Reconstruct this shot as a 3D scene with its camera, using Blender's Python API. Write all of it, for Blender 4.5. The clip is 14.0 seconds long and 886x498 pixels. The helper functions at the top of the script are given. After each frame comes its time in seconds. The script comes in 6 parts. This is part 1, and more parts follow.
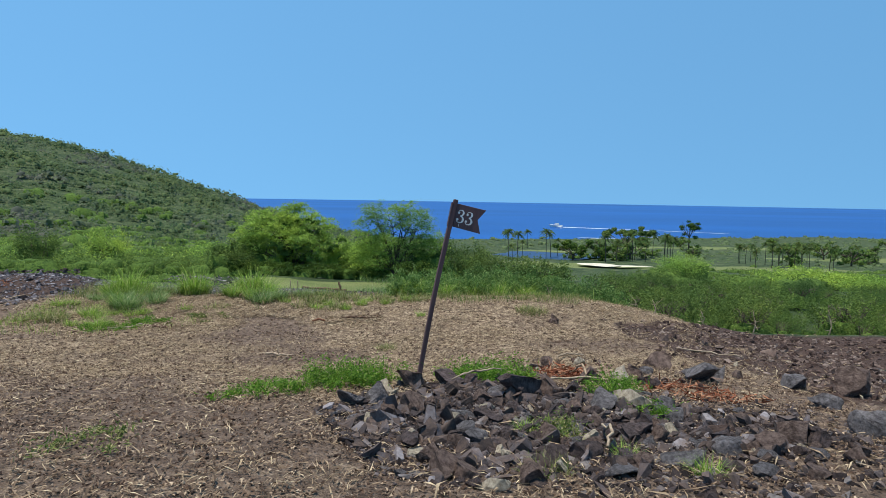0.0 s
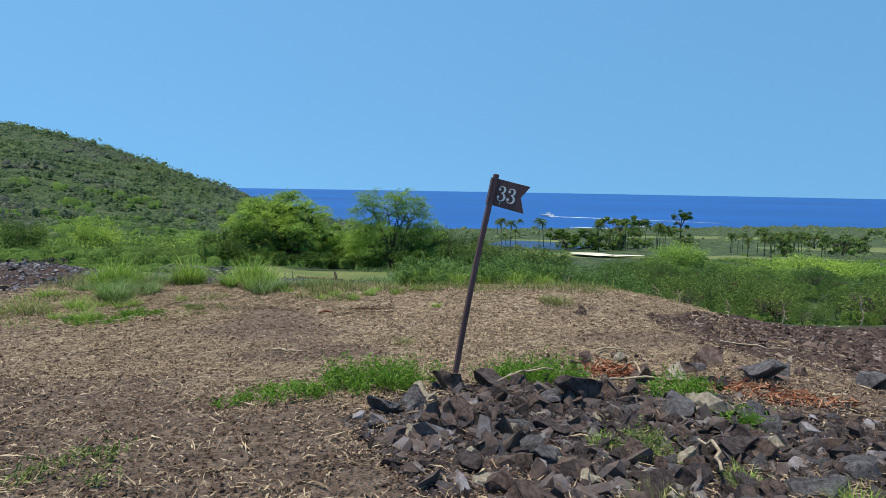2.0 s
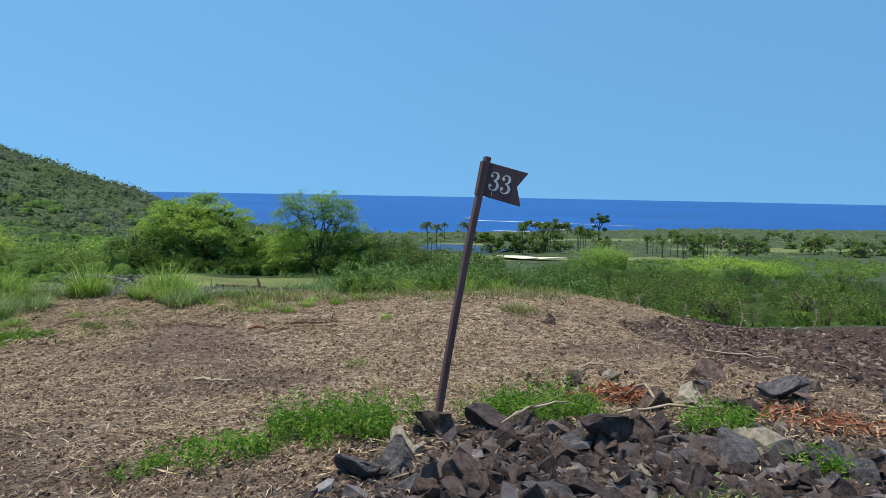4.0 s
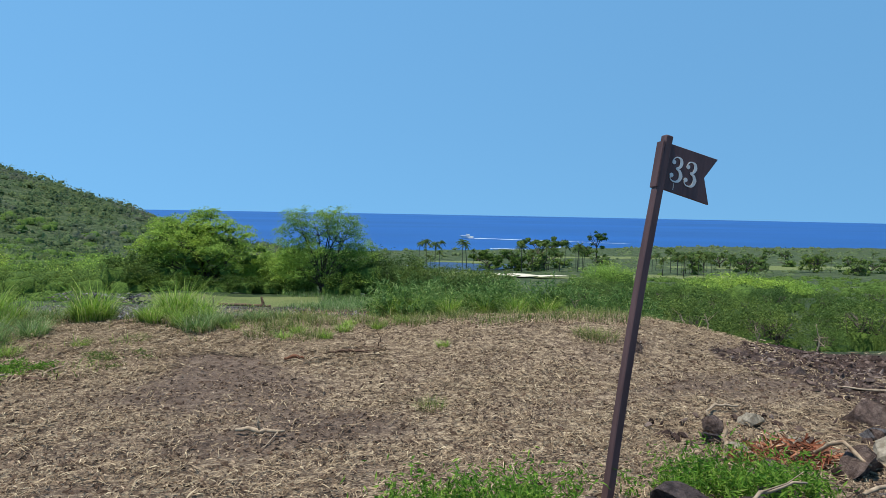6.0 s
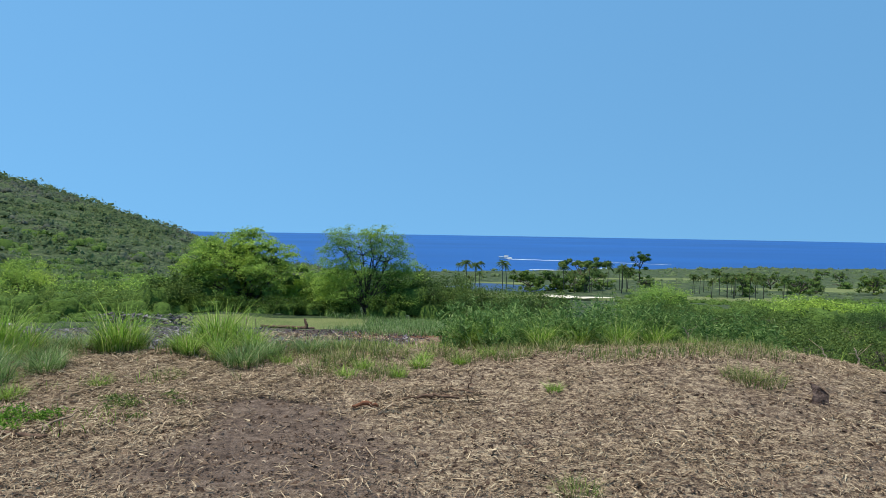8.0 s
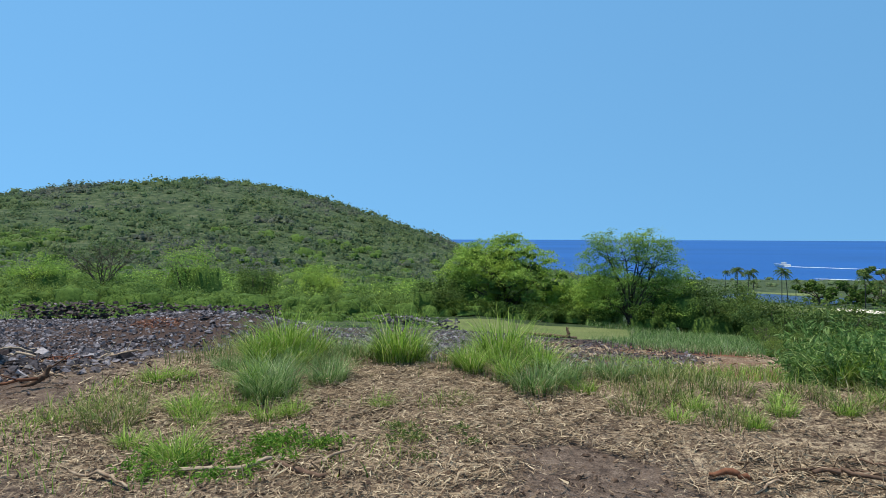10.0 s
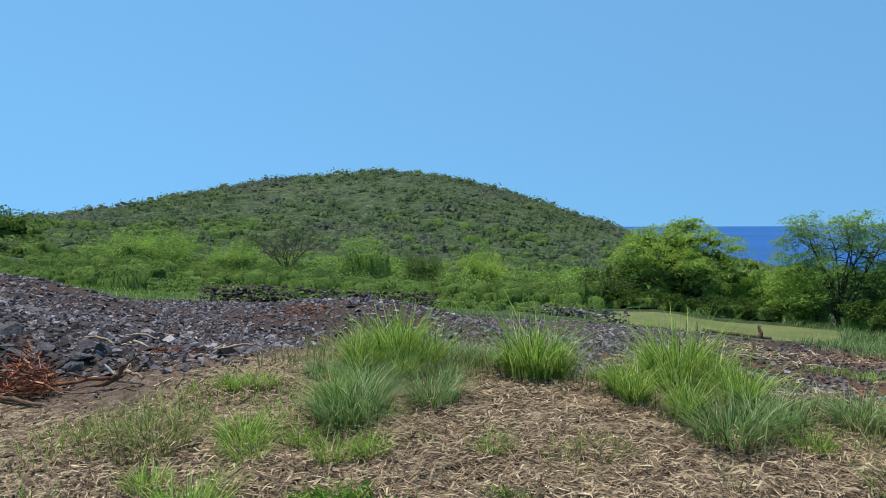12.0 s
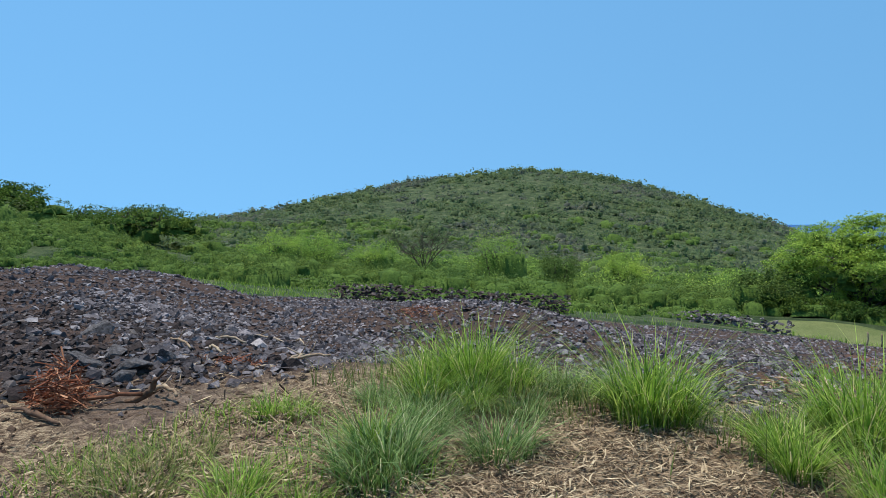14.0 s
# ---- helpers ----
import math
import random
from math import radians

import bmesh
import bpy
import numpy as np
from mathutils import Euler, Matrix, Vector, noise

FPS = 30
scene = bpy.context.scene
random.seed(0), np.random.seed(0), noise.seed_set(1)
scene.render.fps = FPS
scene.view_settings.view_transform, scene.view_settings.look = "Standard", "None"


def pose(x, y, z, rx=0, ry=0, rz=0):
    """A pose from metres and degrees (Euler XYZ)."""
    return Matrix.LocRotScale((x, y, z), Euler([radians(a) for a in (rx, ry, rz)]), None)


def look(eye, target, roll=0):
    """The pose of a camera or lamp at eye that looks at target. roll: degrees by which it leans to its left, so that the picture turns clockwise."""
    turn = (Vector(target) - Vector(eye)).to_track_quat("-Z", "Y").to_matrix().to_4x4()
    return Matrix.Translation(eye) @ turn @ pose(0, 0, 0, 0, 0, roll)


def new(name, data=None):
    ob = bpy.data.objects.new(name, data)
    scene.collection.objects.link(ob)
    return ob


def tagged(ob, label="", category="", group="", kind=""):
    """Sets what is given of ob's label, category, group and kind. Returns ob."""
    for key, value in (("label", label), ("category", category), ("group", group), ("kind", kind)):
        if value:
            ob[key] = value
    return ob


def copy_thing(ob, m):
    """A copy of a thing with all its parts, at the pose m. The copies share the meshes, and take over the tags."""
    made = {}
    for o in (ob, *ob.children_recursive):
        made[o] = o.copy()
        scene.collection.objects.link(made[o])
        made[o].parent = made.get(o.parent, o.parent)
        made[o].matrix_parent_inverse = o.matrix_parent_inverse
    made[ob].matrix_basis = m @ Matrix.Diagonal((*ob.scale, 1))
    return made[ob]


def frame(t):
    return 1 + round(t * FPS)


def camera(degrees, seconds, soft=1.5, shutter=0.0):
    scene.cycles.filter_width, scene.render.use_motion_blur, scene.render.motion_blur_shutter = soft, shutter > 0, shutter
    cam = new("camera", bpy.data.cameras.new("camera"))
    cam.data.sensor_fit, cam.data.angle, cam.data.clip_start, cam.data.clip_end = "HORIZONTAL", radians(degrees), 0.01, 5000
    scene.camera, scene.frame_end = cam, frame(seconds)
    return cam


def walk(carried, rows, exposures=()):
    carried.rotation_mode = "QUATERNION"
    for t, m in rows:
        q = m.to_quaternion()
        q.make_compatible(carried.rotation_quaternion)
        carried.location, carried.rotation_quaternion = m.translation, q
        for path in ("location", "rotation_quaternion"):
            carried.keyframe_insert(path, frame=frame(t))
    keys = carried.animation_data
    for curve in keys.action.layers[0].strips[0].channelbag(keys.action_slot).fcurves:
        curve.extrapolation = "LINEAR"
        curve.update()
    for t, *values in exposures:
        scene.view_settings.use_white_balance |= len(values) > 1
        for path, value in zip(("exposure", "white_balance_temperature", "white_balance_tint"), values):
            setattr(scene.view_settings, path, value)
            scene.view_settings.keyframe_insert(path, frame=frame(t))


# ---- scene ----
cam = camera(70.5, 14.0, 0.5)
METRES, EYE, TILT, LEAN, TURN = 13.0, 1.55, -4.66, -0.93, 0.0
ROWS = [
    (0.0, 0.0, 0.0, 0.0, 0.0, 0.0, -0.0),
    (0.5, -0.0086, 0.0139, -0.0031, 0.36, -0.84, 0.0),
    (1.0, -0.0218, 0.0365, -0.0034, 0.23, -1.06, 0.02),
    (1.5, -0.0332, 0.0611, -0.0036, -0.13, -0.88, 0.05),
    (2.0, -0.0417, 0.0815, -0.0067, -0.82, -0.94, 0.06),
    (4.5, -0.0954, 0.2313, -0.0092, -8.41, -0.55, 0.58),
    (5.0, -0.1172, 0.2592, -0.0091, -8.23, -0.27, 0.53),
    (5.5, -0.1331, 0.2986, -0.009, -8.18, 1.0, 0.54),
    (6.0, -0.1454, 0.3344, -0.0121, -8.24, 1.03, 0.53),
    (6.5, -0.1497, 0.3771, -0.013, -8.83, 1.37, 0.59),
    (7.0, -0.1573, 0.4226, -0.0134, -8.8, 2.18, 0.61),
    (9.5, -0.246, 0.6169, -0.0131, 11.04, 3.53, -0.3),
    (10.0, -0.2583, 0.6529, -0.0127, 17.79, 3.54, -0.66),
    (10.5, -0.268, 0.6935, -0.0117, 24.19, 3.45, -0.97),
    (11.0, -0.2774, 0.7307, -0.0115, 27.13, 3.22, -1.11),
    (11.5, -0.2817, 0.7749, -0.0137, 30.79, 2.36, -1.31),
    (12.0, -0.2929, 0.8138, -0.0088, 33.06, 2.13, -1.49),
    (12.5, -0.3025, 0.8485, -0.0048, 35.39, 1.93, -1.59),
    (13.0, -0.3106, 0.8827, -0.0038, 37.11, 1.89, -1.65),
    (13.5, -0.32, 0.9109, -0.0059, 40.49, 1.87, -1.82),
    (14.0, -0.327, 0.9334, -0.0036, 45.8, 1.67, -2.11),
]
walk(cam, [(t, pose(0, 0, EYE, TILT, LEAN, TURN) @ pose(METRES * x, METRES * y, METRES * z, 90 + pitch, roll, yaw)) for t, x, y, z, yaw, pitch, roll in ROWS])

# ---- world, sun and exposure ----
SUN_EL, SUN_AZ = 78.0, -95.0      # degrees; azimuth from +y towards +x
world = bpy.data.worlds.new("sky")
scene.world = world
world.use_nodes = True
wn = world.node_tree
bg = wn.nodes["Background"]
sky = wn.nodes.new("ShaderNodeTexSky")
sky.sky_type = "NISHITA"
sky.sun_disc = False
sky.sun_elevation = radians(SUN_EL)
sky.sun_rotation = radians(SUN_AZ)
sky.altitude = 0
sky.air_density = 1.0
sky.dust_density = 0.0
sky.ozone_density = 1.0
# a clear trade-wind sky, evenly blue down to the sea
geo_w = wn.nodes.new("ShaderNodeTexCoord")
sep = wn.nodes.new("ShaderNodeSeparateXYZ")
com = wn.nodes.new("ShaderNodeCombineXYZ")
lift = wn.nodes.new("ShaderNodeMath")
lift.operation = "MULTIPLY_ADD"
lift.inputs[1].default_value, lift.inputs[2].default_value = 0.75, 0.5
wn.links.new(geo_w.outputs["Generated"], sep.inputs[0])
wn.links.new(sep.outputs[0], com.inputs[0])
wn.links.new(sep.outputs[1], com.inputs[1])
wn.links.new(sep.outputs[2], lift.inputs[0])
wn.links.new(lift.outputs[0], com.inputs[2])
wn.links.new(com.outputs[0], sky.inputs[0])
tint = wn.nodes.new("ShaderNodeMix")
tint.data_type, tint.blend_type = "RGBA", "MULTIPLY"
tint.inputs[0].default_value = 1.0
tint.inputs[7].default_value = (0.96, 1.47, 1.44, 1)
wn.links.new(sky.outputs[0], tint.inputs[6])
wn.links.new(tint.outputs[2], bg.inputs[0])
bg.inputs[1].default_value = 0.15
sun_lamp = bpy.data.lights.new("sun", "SUN")
sun_lamp.energy = 5.0
sun_lamp.angle = radians(0.6)
sun_lamp.color = (1.0, 0.94, 0.84)
sun = new("sun", sun_lamp)
sd = Vector((math.cos(radians(SUN_EL)) * math.sin(radians(SUN_AZ)), math.cos(radians(SUN_EL)) * math.cos(radians(SUN_AZ)), math.sin(radians(SUN_EL))))
sun.matrix_world = look(sd * 60, (0, 0, 0))
scene.view_settings.exposure = 0.0

# ---- numpy helpers ----
rng = np.random.default_rng(7)


def hash01(ix, iy, seed):
    h = np.sin(ix * 127.1 + iy * 311.7 + seed * 74.7) * 43758.5453
    return h - np.floor(h)


def vnoise(x, y, seed=0):
    x, y = np.asarray(x, float), np.asarray(y, float)
    ix, iy = np.floor(x), np.floor(y)
    fx, fy = x - ix, y - iy
    fx, fy = fx * fx * (3 - 2 * fx), fy * fy * (3 - 2 * fy)
    a, b = hash01(ix, iy, seed), hash01(ix + 1, iy, seed)
    c, d = hash01(ix, iy + 1, seed), hash01(ix + 1, iy + 1, seed)
    return (a + (b - a) * fx) * (1 - fy) + (c + (d - c) * fx) * fy


def fbm(x, y, seed=0, octaves=4):
    out, amp, total = 0, 1.0, 0
    for i in range(octaves):
        out = out + amp * vnoise(x * 2 ** i, y * 2 ** i, seed + i * 3)
        total += amp
        amp *= 0.5
    return out / total


def smooth(a, b, x):
    t = np.clip((np.asarray(x, float) - a) / (b - a), 0, 1)
    return t * t * (3 - 2 * t)


def mesh_np(name, V, F, mat=None, shade=False, mats=None, slots=None):
    """A mesh from arrays: V (n, 3), F (m, k) or a list of such arrays."""
    me = bpy.data.meshes.new(name)
    Fs = F if isinstance(F, list) else [F]
    V = np.ascontiguousarray(V, np.float32)
    loops = np.concatenate([f.ravel() for f in Fs]).astype(np.int32)
    sizes = np.concatenate([np.full(len(f), f.shape[1]) for f in Fs]).astype(np.int32)
    starts = np.concatenate([[0], np.cumsum(sizes)[:-1]]).astype(np.int32)
    me.vertices.add(len(V))
    me.vertices.foreach_set("co", V.ravel())
    me.loops.add(len(loops))
    me.loops.foreach_set("vertex_index", loops)
    me.polygons.add(len(sizes))
    me.polygons.foreach_set("loop_start", starts)
    me.polygons.foreach_set("use_smooth", np.full(len(sizes), shade))
    if slots is not None:
        me.polygons.foreach_set("material_index", np.concatenate([np.full(len(f), s) for f, s in zip(Fs, slots)]).astype(np.int32))
        me.polygons.foreach_set("use_smooth", np.concatenate([np.full(len(f), s == 1) for f, s in zip(Fs, slots)]))
    me.update(calc_edges=True)
    for m in (mats or [mat]):
        me.materials.append(m)
    return me


def part(name, me, parent, label=""):
    ob = new(name, me)
    ob.parent = parent
    return tagged(ob, label) if label else ob


class Soup:
    """Collects vertices and faces for one mesh."""

    def __init__(self):
        self.v, self.f3, self.f4, self.n = [], [], [], 0

    def add(self, V, F3=None, F4=None):
        V = np.asarray(V, float).reshape(-1, 3)
        if F3 is not None and len(F3):
            self.f3.append(np.asarray(F3) + self.n)
        if F4 is not None and len(F4):
            self.f4.append(np.asarray(F4) + self.n)
        self.v.append(V)
        self.n += len(V)
        return self

    def mesh(self, name, mat, shade=False):
        F = []
        if self.f3:
            F.append(np.concatenate(self.f3))
        if self.f4:
            F.append(np.concatenate(self.f4))
        return mesh_np(name, np.concatenate(self.v), F, mat, shade)


def unit(v):
    return v / np.maximum(np.linalg.norm(v, axis=-1, keepdims=True), 1e-9)


def tube(points, radii, sides=6, cap=True):
    """Vertices and quads of a tapered tube along a polyline."""
    P = np.asarray(points, float)
    n = len(P)
    T = unit(np.gradient(P, axis=0))
    up = np.array([0.31, 0.17, 0.93]) if abs(T[0][2]) < 0.8 else np.array([1.0, 0.13, 0.1])
    A = unit(np.cross(T, up))
    B = np.cross(T, A)
    a = np.linspace(0, 2 * np.pi, sides, endpoint=False)
    R = np.broadcast_to(np.asarray(radii, float), (n,))[:, None, None]
    V = P[:, None, :] + R * (np.cos(a)[None, :, None] * A[:, None, :] + np.sin(a)[None, :, None] * B[:, None, :])
    V = V.reshape(-1, 3)
    i, j = np.meshgrid(np.arange(n - 1), np.arange(sides), indexing="ij")
    k = (j + 1) % sides
    F = np.stack([i * sides + j, i * sides + k, (i + 1) * sides + k, (i + 1) * sides + j], -1).reshape(-1, 4)
    if cap:
        V = np.concatenate([V, P[:1], P[-1:]])
        e = np.arange(sides)
        c0 = np.stack([np.full(sides, n * sides), (e + 1) % sides, e, e], -1)[:, :3]
        c1 = np.stack([np.full(sides, n * sides + 1), (n - 1) * sides + e, (n - 1) * sides + (e + 1) % sides], -1)
        return V, np.concatenate([c0, c1]), F
    return V, np.zeros((0, 3), int), F


def leaves(P, N, length, width, r, droop=0.0, flat=0.5):
    """Diamond leaves at P whose faces lean to N. Vertices (4 n, 3) and quads."""
    n = len(P)
    N = unit(N * flat + r.normal(0, 1, (n, 3)) * (1 - flat) * 0.75)
    a = unit(np.cross(N, r.normal(0, 1, (n, 3))))
    a[:, 2] -= droop
    a = unit(a)
    b = unit(np.cross(N, a))
    L = (length * r.uniform(0.6, 1.3, n))[:, None]
    W = (width * r.uniform(0.6, 1.3, n))[:, None]
    V = np.stack([P - a * L / 2, P + b * W / 2 + a * L * 0.05, P + a * L / 2 - N * L * 0.12, P - b * W / 2 + a * L * 0.05], 1).reshape(-1, 3)
    return V, np.arange(4 * n).reshape(-1, 4)


# ---- the lie of the land ----
SEA = -26.0
PROFILE_Y = [-400, -60, -12, 0, 5, 7.5, 10, 13, 16.6, 17.6, 18.8, 22, 26, 32]
PROFILE_Z = [26, 4.0, 0.9, 0, -0.56, -0.89, -1.2, -1.24, -1.17, -1.32, -1.85, -2.6, -3.1, -3.7]
HILL = (-219.0, 287.0)


def shore_y(x):
    return 395 + np.clip(0.38 * x, -40, 110) + 14 * (vnoise(x * 0.02, 3.0, 5) - 0.5)


def land(x, y):
    x, y = np.asarray(x, float), np.asarray(y, float)
    near = np.interp(y, PROFILE_Y, PROFILE_Z)
    far = -25.0 * np.tanh(0.116 * y / 25)
    z = near + (far - near) * smooth(22, 32, y)
    # the ground stays higher towards the mountain side
    side = 0.25 + 0.75 * smooth(0.46, 0.2, (y - 12) / np.maximum(-(x + 4), 1.0))
    side = side + (1 - side) * smooth(140, 230, np.hypot(x, y))
    z = z + 6.0 * side * (1 - np.exp(-np.maximum(-56 - x, 0) / 26)) * smooth(8, 30, y)
    # shelf falls away to the right
    z = z - 0.85 * smooth(3, 9.5, x) * smooth(7, 16, y) * (1 - smooth(24, 34, y))
    # bank of lava gravel
    z = z + 1.0 * np.exp(-(((x + 26.8) / 4.0) ** 2 + ((y - 20.4) / 3.3) ** 2))
    z = z + 0.45 * np.exp(-(((x + 27) / 7.0) ** 2 + ((y - 17.5) / 5.0) ** 2))
    z = z + 1.1 * np.exp(-(((x + 17.4) / 5.2) ** 2 + ((y - 26.4) / 3.8) ** 2))
    z = z - 0.35 * smooth(-9.5, -12.5, x) * smooth(14.8, 16.8, y) * (1 - smooth(19, 24, y))
    # heap of rubble beside the post
    z = z + 0.16 * np.exp(-(((x - 0.4) / 1.6) ** 2 + ((y - 7.3) / 0.9) ** 2))
    # low crest before the drop
    z = z + 0.3 * np.exp(-(((x - 2.0) / 2.6) ** 2 + ((y - 14.6) / 2.0) ** 2))
    # level pad of the tee
    pad = smooth(0, 1, 1 - np.maximum(np.abs(x + 10) / 10.5, np.abs(y - 52.5) / 7.5))
    z = z + (-5.9 - z) * np.clip(pad * 2.2, 0, 1)
    # basin of the pond
    basin = smooth(1.35, 1.0, np.hypot((x - 39) / 25, (y - 240) / 21))
    z = z + (-20.6 - z) * basin
    # cinder cone
    dx, dy = x - HILL[0], y - HILL[1]
    ca, sa = math.cos(radians(38)), math.sin(radians(38))
    u, v = dx * ca + dy * sa, -dx * sa + dy * ca          # u across the view, v away
    u = np.where(u < 0, u / 1.25, u)
    d = np.sqrt((u / 1.0) ** 2 + (v / 1.1) ** 2)
    cone = 42.8 * np.exp(-(d / 119.0) ** 2.15)
    cone = cone + cone / 40 * 3.0 * (fbm(x * 0.02, y * 0.02, 11) - 0.5)
    z = z + cone
    # coast
    s = y - shore_y(x)
    z = np.where(y > 120, z + (np.minimum(z, SEA - 4) - z) * smooth(-10, 12, s), z)
    rough = smooth(18, 40, np.hypot(x + 2, y - 8))
    z = z + (fbm(x * 0.05, y * 0.05, 21) - 0.5) * 1.2 * rough
    z = z + (fbm(x * 0.6, y * 0.6, 31) - 0.5) * 0.10 + (fbm(x * 2.5, y * 2.5, 41, 3) - 0.5) * 0.05 * (1 - rough)
    return z


# ---- materials ----
def material(name):
    m = bpy.data.materials.new(name)
    m.use_nodes = True
    nt = m.node_tree
    return m, nt, nt.nodes["Principled BSDF"]


def node(nt, kind, **values):
    nd = nt.nodes.new(kind)
    for k, v in values.items():
        key = k.replace("_", " ")
        if key in nd.inputs:
            nd.inputs[key].default_value = v
        else:
            nd.inputs[k].default_value = v
    return nd


def mix(nt, fac, a, b, mode="MIX"):
    nd = nt.nodes.new("ShaderNodeMix")
    nd.data_type = "RGBA"
    nd.blend_type = mode
    for sock, val in ((nd.inputs[0], fac), (nd.inputs[6], a), (nd.inputs[7], b)):
        if hasattr(val, "links"):
            nt.links.new(val, sock)
        else:
            sock.default_value = val if not isinstance(val, tuple) else (*val, 1)[:4]
    return nd.outputs[2]


def maths(nt, op, a, b=0.0, c=None):
    nd = nt.nodes.new("ShaderNodeMath")
    nd.operation = op
    for i, val in enumerate((a, b) if c is None else (a, b, c)):
        if hasattr(val, "links"):
            nt.links.new(val, nd.inputs[i])
        else:
            nd.inputs[i].default_value = val
    return nd.outputs[0]


def noise_tex(nt, scale, detail=4.0, rough=0.6, vec=None):
    nd = node(nt, "ShaderNodeTexNoise", Scale=scale, Detail=detail, Roughness=rough)
    if vec is None:
        vec = nt.nodes.new("ShaderNodeTexCoord").outputs["Object"]
    nt.links.new(vec, nd.inputs["Vector"])
    return nd.outputs[0]


def ramp(nt, fac, stops):
    nd = nt.nodes.new("ShaderNodeValToRGB")
    el = nd.color_ramp.elements
    while len(el) < len(stops):
        el.new(0.5)
    for e, (p, c) in zip(el, stops):
        e.position, e.color = p, (*c, 1) if len(c) == 3 else c
    nt.links.new(fac, nd.inputs[0])
    return nd.outputs[0]


def bump(nt, bsdf, height, strength=0.5, distance=0.02):
    nd = node(nt, "ShaderNodeBump", Strength=strength, Distance=distance)
    nt.links.new(height, nd.inputs["Height"])
    nt.links.new(nd.outputs[0], bsdf.inputs["Normal"])


def leaf_material(name, dark, light, dry=None, translucent=0.4, large=0.25, grain=16.0):
    """Foliage whose colour varies from leaf to leaf and from clump to clump."""
    m, nt, b = material(name)
    geo = nt.nodes.new("ShaderNodeNewGeometry")
    r = geo.outputs["Random Per Island"]
    col = ramp(nt, r, [(0.0, dark), (0.75, light), (1.0, dry or light)])
    big = noise_tex(nt, large, 2.0, 0.5, geo.outputs["Position"])
    col = mix(nt, 1.0, col, ramp(nt, big, [(0.32, (0.66, 0.74, 0.76)), (0.68, (1.28, 1.16, 1.0))]), "MULTIPLY")
    wide = noise_tex(nt, large * 0.17, 3.0, 0.6, geo.outputs["Position"])
    col = mix(nt, 1.0, col, ramp(nt, wide, [(0.35, (0.75, 0.85, 0.9)), (0.65, (1.2, 1.1, 1.05))]), "MULTIPLY")
    tuft_n = noise_tex(nt, large * grain, 4.0, 0.75, geo.outputs["Position"])
    col = mix(nt, 1.0, col, ramp(nt, tuft_n, [(0.36, (0.72, 0.76, 0.78)), (0.64, (1.2, 1.18, 1.1))]), "MULTIPLY")
    nt.links.new(col, b.inputs["Base Color"])
    b.inputs["Roughness"].default_value = 0.7
    b.inputs["Specular IOR Level"].default_value = 0.12
    tr = nt.nodes.new("ShaderNodeBsdfTranslucent")
    nt.links.new(col, tr.inputs[0])
    mx = nt.nodes.new("ShaderNodeMixShader")
    mx.inputs[0].default_value = translucent
    nt.links.new(b.outputs[0], mx.inputs[1])
    nt.links.new(tr.outputs[0], mx.inputs[2])
    nt.links.new(mx.outputs[0], nt.nodes["Material Output"].inputs[0])
    return m


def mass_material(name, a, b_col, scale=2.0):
    """The inside of a bush, dense twigs and leaves, its shade put into the colour."""
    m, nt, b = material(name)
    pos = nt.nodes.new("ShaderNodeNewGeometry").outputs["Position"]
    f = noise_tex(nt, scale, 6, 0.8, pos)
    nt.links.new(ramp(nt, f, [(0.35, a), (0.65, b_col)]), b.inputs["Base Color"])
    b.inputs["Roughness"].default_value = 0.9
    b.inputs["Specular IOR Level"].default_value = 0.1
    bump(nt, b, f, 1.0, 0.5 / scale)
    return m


def plain(name, col_a, col_b, scale, rough=0.85, bump_scale=None, strength=0.4, distance=0.01, stretch=None, spec=0.3):
    """A surface with two tones of noise at two scales and a fine relief."""
    m, nt, b = material(name)
    tc = nt.nodes.new("ShaderNodeTexCoord").outputs["Object"]
    if stretch:
        mp = nt.nodes.new("ShaderNodeMapping")
        mp.inputs["Scale"].default_value = stretch
        nt.links.new(tc, mp.inputs[0])
        tc = mp.outputs[0]
    f = noise_tex(nt, scale, 6, 0.65, tc)
    g = noise_tex(nt, scale * 0.18, 3, 0.5, tc)
    col = mix(nt, ramp(nt, f, [(0.35, (0, 0, 0)), (0.68, (1, 1, 1))]), col_a, col_b)
    col = mix(nt, 1.0, col, ramp(nt, g, [(0.3, (0.75, 0.75, 0.75)), (0.7, (1.15, 1.15, 1.15))]), "MULTIPLY")
    nt.links.new(col, b.inputs["Base Color"])
    b.inputs["Roughness"].default_value = rough
    b.inputs["Specular IOR Level"].default_value = spec
    bump(nt, b, noise_tex(nt, bump_scale or scale * 3, 6, 0.7, tc), strength, distance)
    return m


